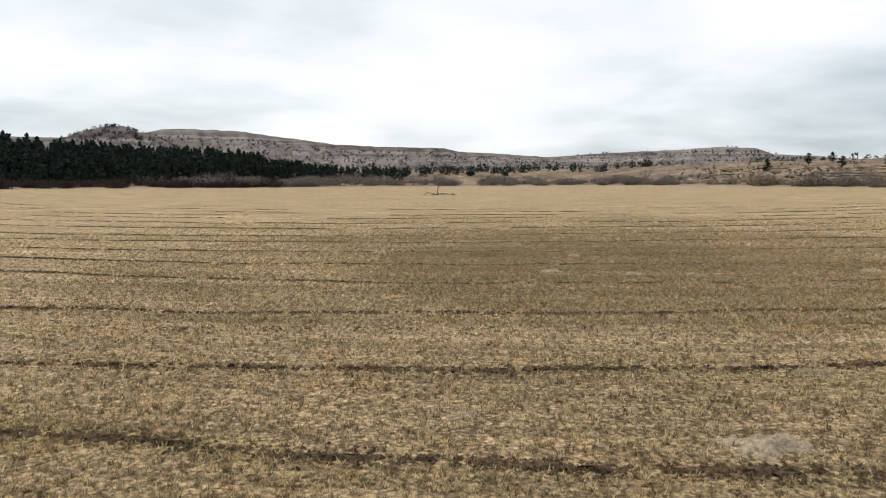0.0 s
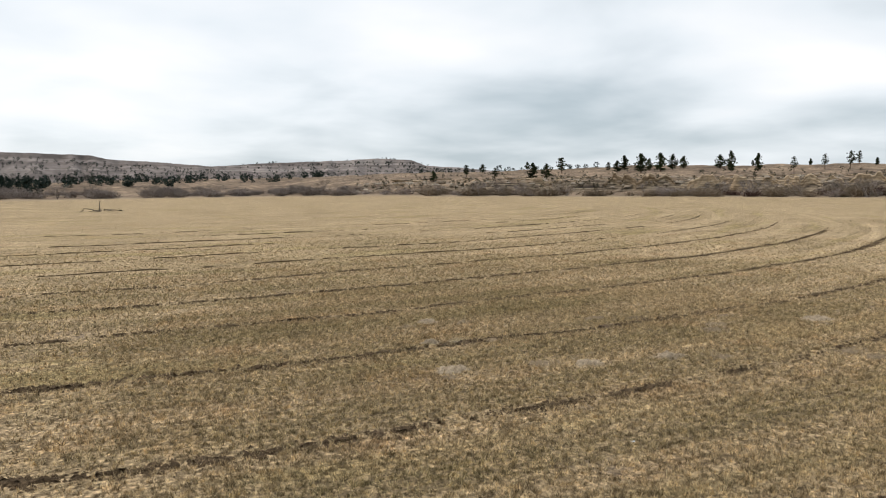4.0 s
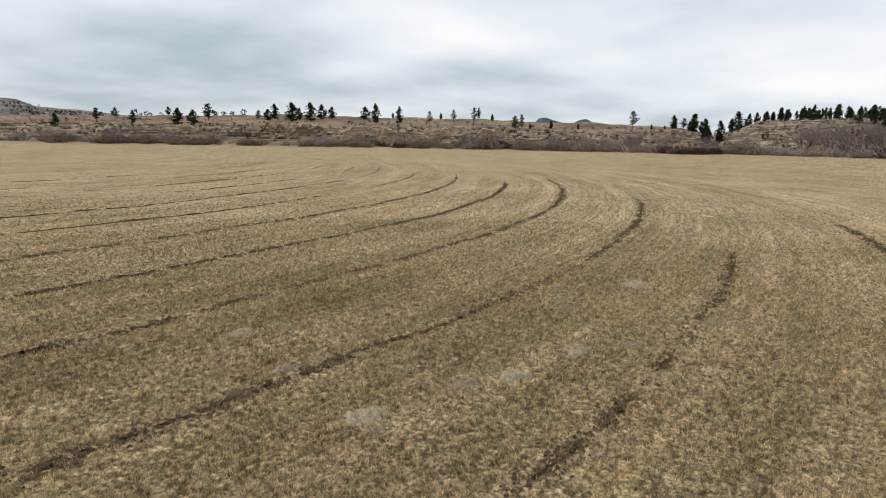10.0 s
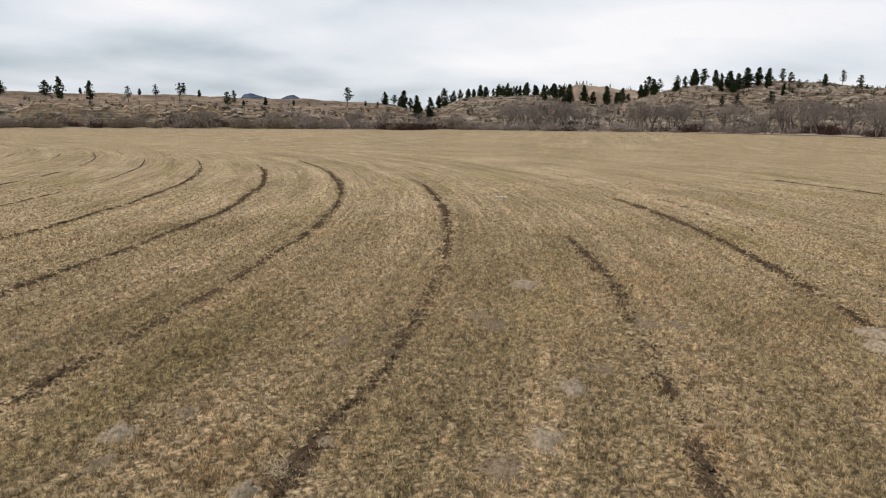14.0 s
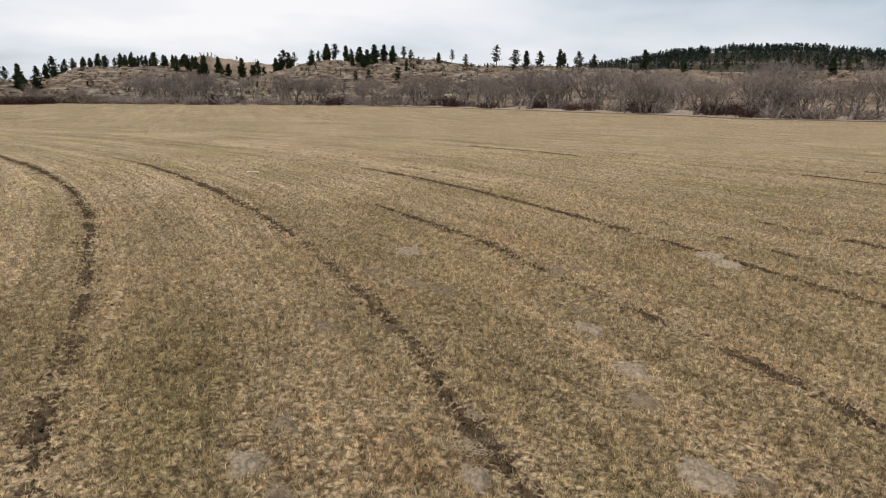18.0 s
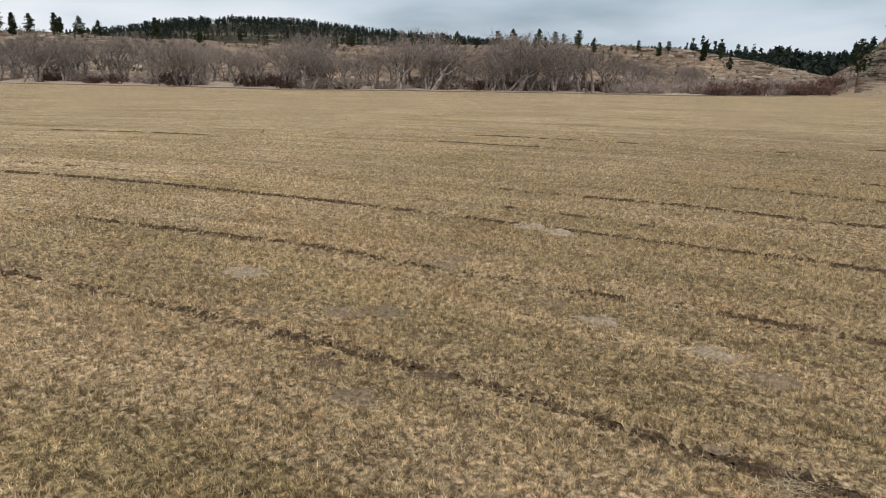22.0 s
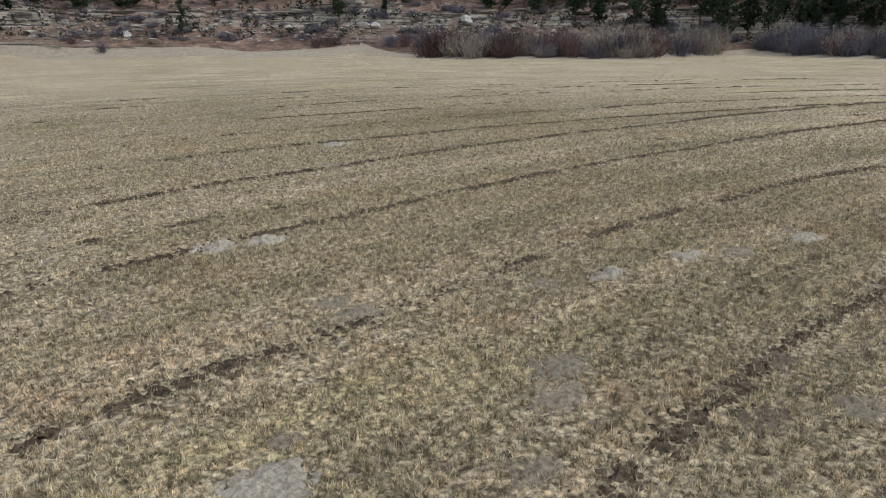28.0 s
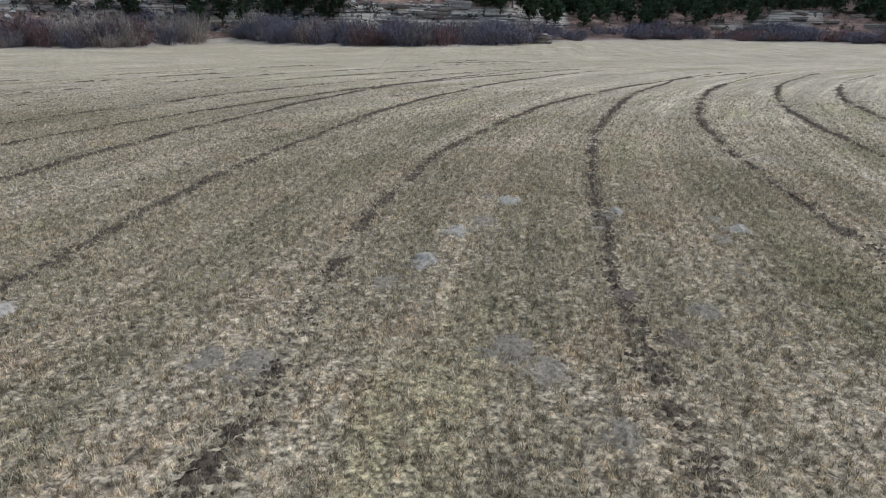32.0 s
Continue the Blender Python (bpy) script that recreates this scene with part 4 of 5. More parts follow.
for i in range(130):
    a = rng.uniform(218, 243.5)
    e = np.interp(a, BEARING, EDGE)
    bush(i % 4, str(rng.choice(("red", "red", "red", "grey", "tan", "tan"))), a, e + 3 + 20 * rng.random(), rng.choice((3.5, 4.5, 5.5, 6.5, 8.0, 9.0)) * rng.uniform(0.85, 1.15), rng.uniform(0.6, 1.05), "willow thicket")
for i in range(150):
    a = rng.uniform(247, 273)
    e = np.interp(a, BEARING, EDGE)
    bush(i % 4, str(rng.choice(("red", "grey", "grey", "grey", "grey", "tan"))), a, e + 3 + 22 * rng.random(), rng.choice((3.5, 4.5, 5.5, 6.5, 8.0, 9.0)) * rng.uniform(0.85, 1.15), rng.uniform(0.6, 1.05), "willow thicket")
for a, d, h, t in ((192.5, 201, 4.0, "grey"), (209.2, 190, 4.6, "red"), (210.3, 191, 5.4, "red"), (211, 192, 4.4, "grey"), (215.5, 187, 5.0, "grey"), (216.8, 186, 5.5, "red"), (218.2, 182, 5.0, "grey"),
                   (196.5, 205, 3.4, "grey"), (190.6, 208, 3.0, "red"), (246.5, 196, 3.0, "grey"), (247.5, 190, 3.6, "grey")):
    bush(0, t, a, d, h, 0.8, "shrubs under the bluff")


def brush_mass(name, label, places, hmin, hmax, mat):
    """Thickets too many to count, in one mesh."""
    vs, fs, off = [], [], 0
    for i, p in enumerate(places):
        v, f = BUSH[i % 4]
        keep = f[rng.random(len(f)) < 0.45]
        used = keep.ravel()
        h = rng.uniform(hmin, hmax)
        t = rng.random() * 6.28
        w = v[used] * [1.6, 1.6, 1] * h
        w = np.stack([w[:, 0] * math.cos(t) - w[:, 1] * math.sin(t), w[:, 0] * math.sin(t) + w[:, 1] * math.cos(t), w[:, 2]], 1)
        c = w.reshape(-1, 3, 3)
        c[:, 1] = c[:, 0] + (c[:, 1] - c[:, 0]) * 2.2
        vs.append(c.reshape(-1, 3) + p), fs.append(np.arange(len(used)).reshape(-1, 3) + off)
        off += len(used)
    return tagged(new(name, mesh_from(name, np.concatenate(vs), np.concatenate(fs), mat)), label, "brush", kind="stuff")


def edge_scatter(n, alo, ahi, dlo, dhi):
    a = rng.uniform(alo, ahi, n)
    a = np.where(rng.random(n) < 0.55, a[rng.integers(0, max(2, n // 7), n)] + rng.normal(0, 0.5, n), a)
    d = np.interp(a, BEARING, EDGE) + rng.uniform(dlo, dhi, n)
    return np.stack([MID[0] + d * np.sin(np.radians(a)), MID[1] + d * np.cos(np.radians(a)), land(a, d)], 1)


brush_mass("creek_brush", "grey leafless brush along the creek before the woods", edge_scatter(230, -24, 20, 8, 70), 3.5, 7.0, TWIGS)
brush_mass("bank_brush", "grey leafless brush along the foot of the bank", np.concatenate([edge_scatter(60, 44, 79, 6, 40), edge_scatter(30, 20, 46, 5, 30)]), 2.5, 6.0, TWIGS)
brush_mass("bank_tan_brush", "tan leafless brush below the sandstone bank", np.concatenate([edge_scatter(85, 26, 60, 5, 30), edge_scatter(40, 58, 80, 5, 30)]), 3.0, 7.0, TAN_TWIGS)
brush_mass("bank_red_brush", "reddish leafless brush in patches under the bank", np.concatenate([edge_scatter(16, 73, 78, 4, 20), edge_scatter(20, 44, 62, 6, 26), edge_scatter(24, 84, 106, 8, 34), edge_scatter(50, 106, 160, 12, 40)]), 2.5, 5.5, RED_TWIGS)
brush_mass("understory_brush", "grey-mauve brush under the bare cottonwoods", np.concatenate([edge_scatter(95, 105, 158, 16, 60), edge_scatter(70, 158, 174, 8, 70), edge_scatter(90, 80, 106, 6, 40)]), 2.5, 6.0, TWIGS)
brush_mass("far_thicket", "dark leafless thicket at the far field corner", np.concatenate([edge_scatter(60, 280, 301, 4, 25), edge_scatter(24, 166, 176, 6, 40)]), 3.5, 6.0, RED_TWIGS)
brush_mass("corner_thicket", "mauve-grey leafless thicket under the corner woods", edge_scatter(95, 267, 301, 4, 30), 3.5, 7.0, MAUVE_TWIGS)
brush_mass("woods_edge_thicket", "leafless thicket along the foot of the woods, coloured dark for their shade", edge_scatter(150, -45, -14, 4, 34), 3.5, 6.0, SHADED_TWIGS)


# ---- rock ----
def slab_mesh(name, mat):
    """A broken sandstone slab, about 1 x 1 x 1, with uneven outline and chipped rim."""
    n = 11
    th = np.sort(rng.uniform(0, 6.283, n))
    r = 0.5 * np.minimum(1 / np.maximum(np.abs(np.cos(th)), 1e-3), 1 / np.maximum(np.abs(np.sin(th)), 1e-3)) * rng.uniform(0.8, 1.05, n)
    ring = np.stack([r * np.cos(th), r * np.sin(th)], 1)
    lay = []
    for zz, s in ((-0.5, 0.86), (-0.18, 0.98), (-0.12, 0.9), (0.2, 0.99), (0.42, 1.0), (0.5, 0.93)):
        lay.append(np.concatenate([ring * s * rng.uniform(0.95, 1.03, (n, 1)), np.full((n, 1), zz) + rng.normal(0, 0.03, (n, 1))], 1))
    bm = bmesh.new()
    rows = [[bm.verts.new(p) for p in l] for l in lay]
    for lo, hi in zip(rows, rows[1:]):
        for i in range(n):
            bm.faces.new((lo[i], lo[(i + 1) % n], hi[(i + 1) % n], hi[i]))
    bm.faces.new(rows[-1])
    bm.faces.new(rows[0][::-1])
    me = bpy.data.meshes.new(name)
    bm.to_mesh(me)
    bm.free()
    me.materials.append(mat)
    return me


def boulder_mesh(name, mat):
    bm = bmesh.new()
    bmesh.ops.create_icosphere(bm, subdivisions=2, radius=0.5)
    cuts = unit(rng.normal(size=(9, 3)))
    lim = rng.uniform(0.20, 0.38, 9)
    for v in bm.verts:
        p = np.array(v.co)
        for c, l in zip(cuts, lim):
            over = p @ c - l
            if over > 0:
                p = p - c * over
        v.co = p + rng.normal(0, 0.012, 3)
    me = bpy.data.meshes.new(name)
    bm.to_mesh(me)
    bm.free()
    me.materials.append(mat)
    return me


SLABS = [slab_mesh("slab", SANDSTONE) for _ in range(8)]
TAN_SLABS = [slab_mesh("tan_slab", TAN_STONE) for _ in range(5)]
PALE_SLABS = [slab_mesh("pale_slab", PALE_STONE) for _ in range(3)]
BOULDERS = [boulder_mesh("boulder", SANDSTONE) for _ in range(4)] + [boulder_mesh("pale_boulder", PALE_STONE) for _ in range(3)]


def outcrop(alo, ahi, levels, size, pale, label, fill=0.8, kinds=None, thick=1.9):
    """Ledges of sandstone slabs along a stretch of slope; every slab is a piece."""
    mid_a = (alo + ahi) / 2
    base = spot(mid_a, np.interp(mid_a, BEARING, R3))
    ob = tagged(new("rock_outcrop"), label, "rock outcrop", "sandstone outcrops")
    ob.location = base
    for share in levels:
        a = alo
        while a < ahi:
            r2, z2, r3, z3 = [np.interp(a, BEARING, c) for c in (R2, Z2, R3, Z3)]
            d = r2 + (r3 - r2) * (share + 0.09 * math.sin(a * 0.9 + share * 9) + rng.normal(0, 0.04))
            ln = rng.uniform(*size)
            step = math.degrees(ln / d)
            if rng.random() < fill * (0.55 + 0.45 * math.sin(a * 1.7 + share * 5)):
                p = spot(a + step / 2, d + rng.uniform(-0.5, 0.8))
                th = rng.uniform(0.10, 0.26) * (z3 - z2)
                th = max(0.5, min(th * thick / 1.9, thick))
                sl = new("slab", PALE_SLABS[rng.integers(3)] if rng.random() < pale * 0.5 else (kinds or SLABS)[rng.integers(5)])
                sl.parent = ob
                sl.matrix_basis = Matrix.LocRotScale(p - base + Vector((0, 0, th * 0.2)), Euler((rng.normal(0, 0.09), rng.normal(0, 0.05), -math.radians(a) + rng.normal(0, 0.3))), (ln * 1.12, rng.uniform(2.2, 4.2), th))
            a += step


for a0 in range(178, 250, 8):
    outcrop(a0, a0 + 8, (0.5, 0.78, 1.0, 1.25), (2.5, 8.5), 0.5, "layered grey-tan sandstone ledges on the pine bluff", 0.55)
for a0 in (250, 257, 264):
    outcrop(a0, a0 + 7, (0.25, 0.65, 0.98), (6, 17), 0.3, "massive layered sandstone cliff bands above the thicket", 1.3, None, 3.4)
for a0 in range(22, 74, 13):
    outcrop(a0, min(a0 + 13, 75), (0.25, 0.7, 1.0, 1.35), (5, 14), 0.2, "tan sandstone rim of the long bank", 0.85, TAN_SLABS)
for a0 in range(79, 118, 13):
    outcrop(a0, a0 + 13, (0.1, 0.4, 0.7, 1.0), (3, 9), 0.3, "broken pale sandstone on the pine hill", 0.55)
for a0 in (158, 285):
    outcrop(a0, a0 + 13, (0.3, 0.7, 1.0, 1.3), (4, 10), 0.4, "pale sandstone ledges on the far hillside", 0.7)


def cliff_face(alo, ahi, share, high, mat, label, wild=1.0):
    """A standing sandstone face along a stretch of slope, with ledges, joints and a broken top."""
    az = np.arange(alo, ahi, 0.11)
    r1, r2 = np.interp(az, BEARING, R1), np.interp(az, BEARING, R2)
    d0 = r1 + (r2 - r1) * share + 1.6 * np.sin(az * 1.7) + 0.9 * np.sin(az * 4.3 + 1)
    base = land(az, d0) - 1.2
    ends = np.clip(np.minimum(az - alo, ahi - az) / 1.3, 0.05, 1)
    top = high * ends * (0.82 + 0.12 * np.sin(az * 2.9) + 0.10 * np.sign(np.sin(az * 6.1 + 2 * np.sin(az * 2.3)))) + 1.2
    lev = np.linspace(0, 1, 15)
    jut = wild * np.repeat(rng.normal(0, 0.5, 8), 2)[:15]
    joint = wild * 0.5 * (np.sin(az * 23 + 2 * np.sin(az * 5)) > 0.75)
    block = np.array([np.sign(np.sin(az * (7 + 2.3 * (i // 3)) + 1.9 * (i // 3))) for i in range(15)])
    d = d0[None] + 2.2 * lev[:, None] + jut[:, None] + joint[None] + wild * 0.3 * block + wild * 0.2 * wobble(az[None] * 6, lev[:, None] * 9, 1.0)
    d[-1] += 2.6
    z = base[None] + lev[:, None] ** 0.9 * top[None]
    a = np.radians(np.broadcast_to(az, d.shape))
    v = np.stack([MID[0] + d * np.sin(a), MID[1] + d * np.cos(a), z], -1)
    back = v[-1] + np.stack([3 * np.sin(a[0]), 3 * np.cos(a[0]), 0 * az - high], -1)
    v = np.concatenate([v, back[None]]).reshape(-1, 3)
    n = len(az)
    i, j = np.meshgrid(np.arange(15), np.arange(n - 1), indexing="ij")
    f = np.stack([i * n + j, (i + 1) * n + j, (i + 1) * n + j + 1, i * n + j + 1], -1).reshape(-1, 4)
    tagged(new("cliff", mesh_from("cliff", v, f, mat)), label, "cliff", "sandstone cliffs")


for alo, ahi, share, high in ((40.0, 46.5, 0.3, 8.0), (45.9, 52.5, 0.15, 8.8), (52.0, 57.0, 0.25, 8.2), (56.4, 61.5, 0.45, 6.6), (33.5, 38.0, 0.7, 5.0)):
    cliff_face(alo, ahi, share, high, TAN_STONE, "tan sandstone cliff face with vertical joints above the brush", 0.8)


def boulder(a, d, s, pale, flat=0.7):
    ob = new("boulder", BOULDERS[int(rng.integers(4, 7)) if pale else int(rng.integers(0, 4))])
    p = spot(a, d)
    ob.matrix_basis = Matrix.LocRotScale(p + Vector((0, 0, s * flat * 0.22)), Euler((rng.normal(0, 0.15), rng.normal(0, 0.15), rng.random() * 6.28)), (s * rng.uniform(0.9, 1.5), s, s * flat))
    tagged(ob, ("pale" if pale else "grey-brown") + " weathered sandstone boulder on the slope below the ledges", "boulder", "fallen boulders")


for i in range(70):
    a = rng.uniform(178, 245)
    r1, r2, r3 = [np.interp(a, BEARING, c) for c in (R1, R2, R3)]
    boulder(a, r1 + (r3 - r1) * rng.uniform(0.25, 1.0), rng.choice((0.6, 0.8, 1.1, 1.6, 2.4)), rng.random() < 0.25)
for a, d, s in ((196.4, 201, 4.2), (202.2, 204, 2.6), (194.6, 209, 3.0), (188.2, 218, 3.4), (207.4, 206, 3.0), (222.5, 199, 5.0), (213.5, 204, 4.6), (214.6, 203, 4.2)):
    boulder(a, d, s, True, 0.55)
for i in range(80):
    a = rng.uniform(59, 79)
    r1, r3 = np.interp(a, BEARING, R1), np.interp(a, BEARING, R3)
    boulder(a, r1 + (r3 - r1) * rng.uniform(0.1, 1.3), rng.choice((1.5, 2.2, 3.2, 4.2)), rng.random() < 0.35)


def stone_litter(name, label, places, lo, hi, mat):
    """Loose stones over a slope, in one mesh."""
    n = len(places)
    base = np.array([(1, 0, -.3), (.5, .8, -.3), (-.6, .8, -.3), (-1, 0, -.3), (-.5, -.9, -.3), (.6, -.8, -.3), (.6, .1, .55), (-.1, .6, .5), (-.6, -.1, .6), (.1, -.6, .45)])
    ff = np.array([(0, 1, 6), (1, 7, 6), (1, 2, 7), (2, 8, 7), (2, 3, 8), (3, 4, 8), (4, 9, 8), (4, 5, 9), (5, 6, 9), (5, 0, 6), (6, 7, 8), (6, 8, 9)])
    s = np.exp(rng.uniform(np.log(lo), np.log(hi), (n, 1, 1))) * np.array([1.5, 1.0, 0.62])
    v = base[None] * rng.uniform(0.7, 1.3, (n, 10, 3)) * s
    t = rng.random(n) * 6.283
    c, q = np.cos(t)[:, None], np.sin(t)[:, None]
    v = np.stack([v[..., 0] * c - v[..., 1] * q, v[..., 0] * q + v[..., 1] * c, v[..., 2]], -1) + places[:, None, :]
    f = (np.arange(n)[:, None, None] * 10 + ff[None]).reshape(-1, 3)
    return tagged(new(name, mesh_from(name, v.reshape(-1, 3), f, mat)), label, "stones", kind="stuff")


def slope_scatter(n, alo, ahi, lo, hi):
    """Places on the slopes: lo and hi count the profile's steps from the toe (0) to the crest (3)."""
    a = rng.uniform(alo, ahi, n)
    r = np.array([np.interp(a, BEARING, c) for c in (R1, R2, R3, R4)])
    u = rng.uniform(lo, hi, n)
    i = np.clip(u.astype(int), 0, 2)
    d = r[i, np.arange(n)] + (r[i + 1, np.arange(n)] - r[i, np.arange(n)]) * (u - i)
    return np.stack([MID[0] + d * np.sin(np.radians(a)), MID[1] + d * np.cos(np.radians(a)), land(a, d)], 1)


stone_litter("bluff_stones", "broken grey sandstone littering the bluff", slope_scatter(2600, 177, 274, 0.3, 2.4), 0.15, 1.0, SANDSTONE)
stone_litter("bluff_pale_stones", "pale fallen stones on the bluff", slope_scatter(500, 177, 274, 0.2, 2.2), 0.2, 0.9, PALE_STONE)
stone_litter("hill_stones", "rough sandstone rubble over the hills", np.concatenate([slope_scatter(900, 20, 79, 0.1, 2.3), slope_scatter(4600, 79, 124, 0.2, 2.9), slope_scatter(700, 124, 175, 0.3, 2.8)]), 0.4, 2.2, SANDSTONE)
stone_litter("hill_pale_stones", "pale rock faces over the hills", np.concatenate([slope_scatter(300, 20, 79, 0.3, 1.9), slope_scatter(1300, 79, 124, 0.3, 2.6), slope_scatter(250, 150, 175, 0.5, 2.5)]), 0.5, 2.2, PALE_STONE)
tree_mass("hillside_scrub", "low dark juniper scrub over the rocky hills", np.concatenate([slope_scatter(650, 20, 79, 0.2, 2.6), slope_scatter(900, 79, 124, 0.3, 2.9), slope_scatter(500, 112, 175, 0.3, 2.9), slope_scatter(900, 177, 299, 0.4, 2.9)]), 0.9, 2.4, SCRUB, 20, True)
brush_mass("bluff_brush", "grey leafless brush between the ledges of the bluff", slope_scatter(150, 178, 252, 0.1, 2.2), 1.2, 3.2, MAUVE_TWIGS)
tree_mass("valley_woods", "dark pine woods up the side valley", np.concatenate([scatter(150, 165, 178, 480, 900), scatter(80, 171, 177.5, 420, 520)]), 7, 12, FAR_HAZED_NEEDLES, 28)


# ---- the field: wheel ruts, bare ground, grass ----
# lane offset: (west end, east end, strength, west lean, east lean, west curl, worn-out stretch)
RUTS = {-34.0: (-100, 6, 0.0, -0.3, 0.1, 0), -27.0: (-100, 10, 0.0, -0.3, 0.1, 0), -20.0: (-100, 42, 0.0, -0.3, 0.1, 0), -12.2: (-90, 41, 0.05, -0.3, -0.1, 0), -5.2: (-80, 8, 0.1, -0.4, 0.1, 0),
        1.1: (-78, 11, 0.2, -0.45, 0.1, 0), 8.2: (-78, 19, 0.25, 0.4, 0.15, -0.8), 13.4: (-60, 84, -0.3, 0.8, -0.25, 0), 15.9: (-78, 48, 0.3, 0.6, 0.0, -0.3), 22.8: (-78, 31, 0.12, 0.2, 0.45, 1.0, 4, 14),
        29.9: (-78, 60, 0.52, 0.05, 0.13, -0.75, 15, 21), 37.5: (-78, 86, 0.26, 0.75, 0.2, 0), 44.6: (-78, 76, 0.2, 0.84, 0.3, -0.2), 52.4: (-78, 84, 0.15, 1.9, 0.3, 1.0),
        60.5: (-100, 92, 0.2, 1.3, 0.3, 0), 68.5: (-100, 100, 0.15, 1.3, 0.3, 0), 77.0: (-100, 96, 0.1, 1.2, 0, 0), 85.0: (-100, 96, 0.05, 1.2, 0, 0), 93.0: (-100, 96, 0.0, 1.2, 0, 0),
        102.0: (-100, 96, -0.05, 1.2, 0, 0), 111.0: (-100, 96, -0.1, 1.2, 0, 0)}
RUT_Y = tuple(RUTS)


def lane_y(k, x):
    """Where the lane of offset k runs: the common arc, with each lane's own lean to the west and to the east."""
    lean = RUTS.get(k, (0, 0, 0, 0, 0, 0))
    west, east = np.minimum(x - LANE_X, 0), np.maximum(x - LANE_X, 0)
    return k + LANE_R - np.sqrt(LANE_R ** 2 - (x - LANE_X) ** 2) + lean[3] * west / 10 + lean[4] * east / 10 + lean[5] * west ** 2 / 1000


def rut_line(k, y0, xlo, xhi, step, strong, fade=(0, 0)):
    """A rut: a broken strip of dark clods with ragged edges along one lane."""
    x = np.arange(xlo, xhi, step)
    dx = x - LANE_X
    y = lane_y(y0, x)
    slope = np.gradient(y, x)
    nrm = np.stack([-slope, np.ones_like(x)], 1) / np.sqrt(1 + slope ** 2)[:, None]
    y = y + 0.18 * wobble(x, y, 6, k) + 0.08 * wobble(x, y, 1.3, k + 2)
    gate = 0.30 + strong + 0.5 * wobble(x, y * 0 + k * 37.7, 5.5, k * 1.3) + 0.65 * wobble(x, y * 0, 0.7, k * 0.7)
    gate = gate - 0.38 * np.clip(np.minimum(x - fade[0], fade[1] - x) / 4 + 0.5, 0, 1) * (fade[1] > fade[0]) - 0.9 * np.clip((x - xhi + 7) / 7, 0, 1)
    gate = gate - 0.7 * (rng.random(len(x)) < 0.3)
    if step > 0.2:
        gate = 0.12 + strong + 0.3 * wobble(x, y * 0 + k * 37.7, 9.0, k * 1.3) - 0.9 * np.clip((x - xhi + 7) / 7, 0, 1)
    wid = np.clip(gate, 0.0, 1.0) * (0.20 + 0.09 * wobble(x, y, 2.3, k + 9)) * rng.uniform(0.35, 1.4, len(x)) + 0.004
    m = 7
    u = np.linspace(-1, 1, m)
    off = u[None, :] * wid[:, None] + rng.normal(0, 0.07, (len(x), m)) * np.clip(wid[:, None] * 4, 0.1, 1)
    px, py = x[:, None] + nrm[:, :1] * off, y[:, None] + nrm[:, 1:] * off
    lump = np.clip(rng.normal(0.012, 0.032, px.shape), -0.02, 0.09) * (1 - np.abs(u)[None, :] ** 2) + 0.03
    lump[:, 0] = lump[:, -1] = -0.02
    lump[wid < 0.03] = -0.05
    v = np.stack([px, py, ground_z(px, py) + lump], -1).reshape(-1, 3)
    i, j = np.meshgrid(np.arange(len(x) - 1), np.arange(m - 1), indexing="ij")
    f = np.stack([i * m + j, (i + 1) * m + j, (i + 1) * m + j + 1, i * m + j + 1], -1).reshape(-1, 4)
    near_c = np.abs(dx) < 62
    ob = tagged(new("wheel_rut"), "curving wheel rut of dark broken soil across the stubble", "wheel rut", "mowing lanes ruts")
    part("soil_strip", mesh_from("soil_strip", v, f, RUT_SOIL, True), ob)
    if step < 0.2:  # loose clods thrown up along the rut
        n = int(75 * (xhi - xlo))
        q = rng.integers(0, len(x), n)
        q = q[(rng.random(n) < np.clip(gate[q] + 0.25, 0, 1)) & near_c[q]]
        o = rng.normal(0, 0.19, len(q))
        cx, cy = x[q] + nrm[q, 0] * o + rng.normal(0, 0.06, len(q)), y[q] + nrm[q, 1] * o
        s = rng.uniform(0.02, 0.075, (len(q), 1, 1))
        octa = np.array([(1, 0, 0), (0, 1, 0), (-1, 0, 0), (0, -1, 0), (0, 0, 0.8)], float)
        cv = octa[None] * s * rng.uniform(0.6, 1.4, (len(q), 5, 3)) + np.stack([cx, cy, ground_z(cx, cy) + 0.005], 1)[:, None, :]
        ct = np.array([(0, 1, 4, 4), (1, 2, 4, 4), (2, 3, 4, 4), (3, 0, 4, 4)])[:, :3]
        cf = (np.arange(len(q))[:, None, None] * 5 + ct[None]).reshape(-1, 3)
        tagged(part("loose_soil", mesh_from("loose_soil", cv.reshape(-1, 3), cf, RUT_SOIL), ob, "loose dark clods"), kind="stuff")


for k, (y0, run) in enumerate(RUTS.items()):
    rut_line(k, y0, run[0], run[1], 0.13 if -8 < y0 < 58 else 0.5, run[2], run[6:] or (0, 0))
rut_line(40, -9.0, 52, 73, 0.5, 0.15)


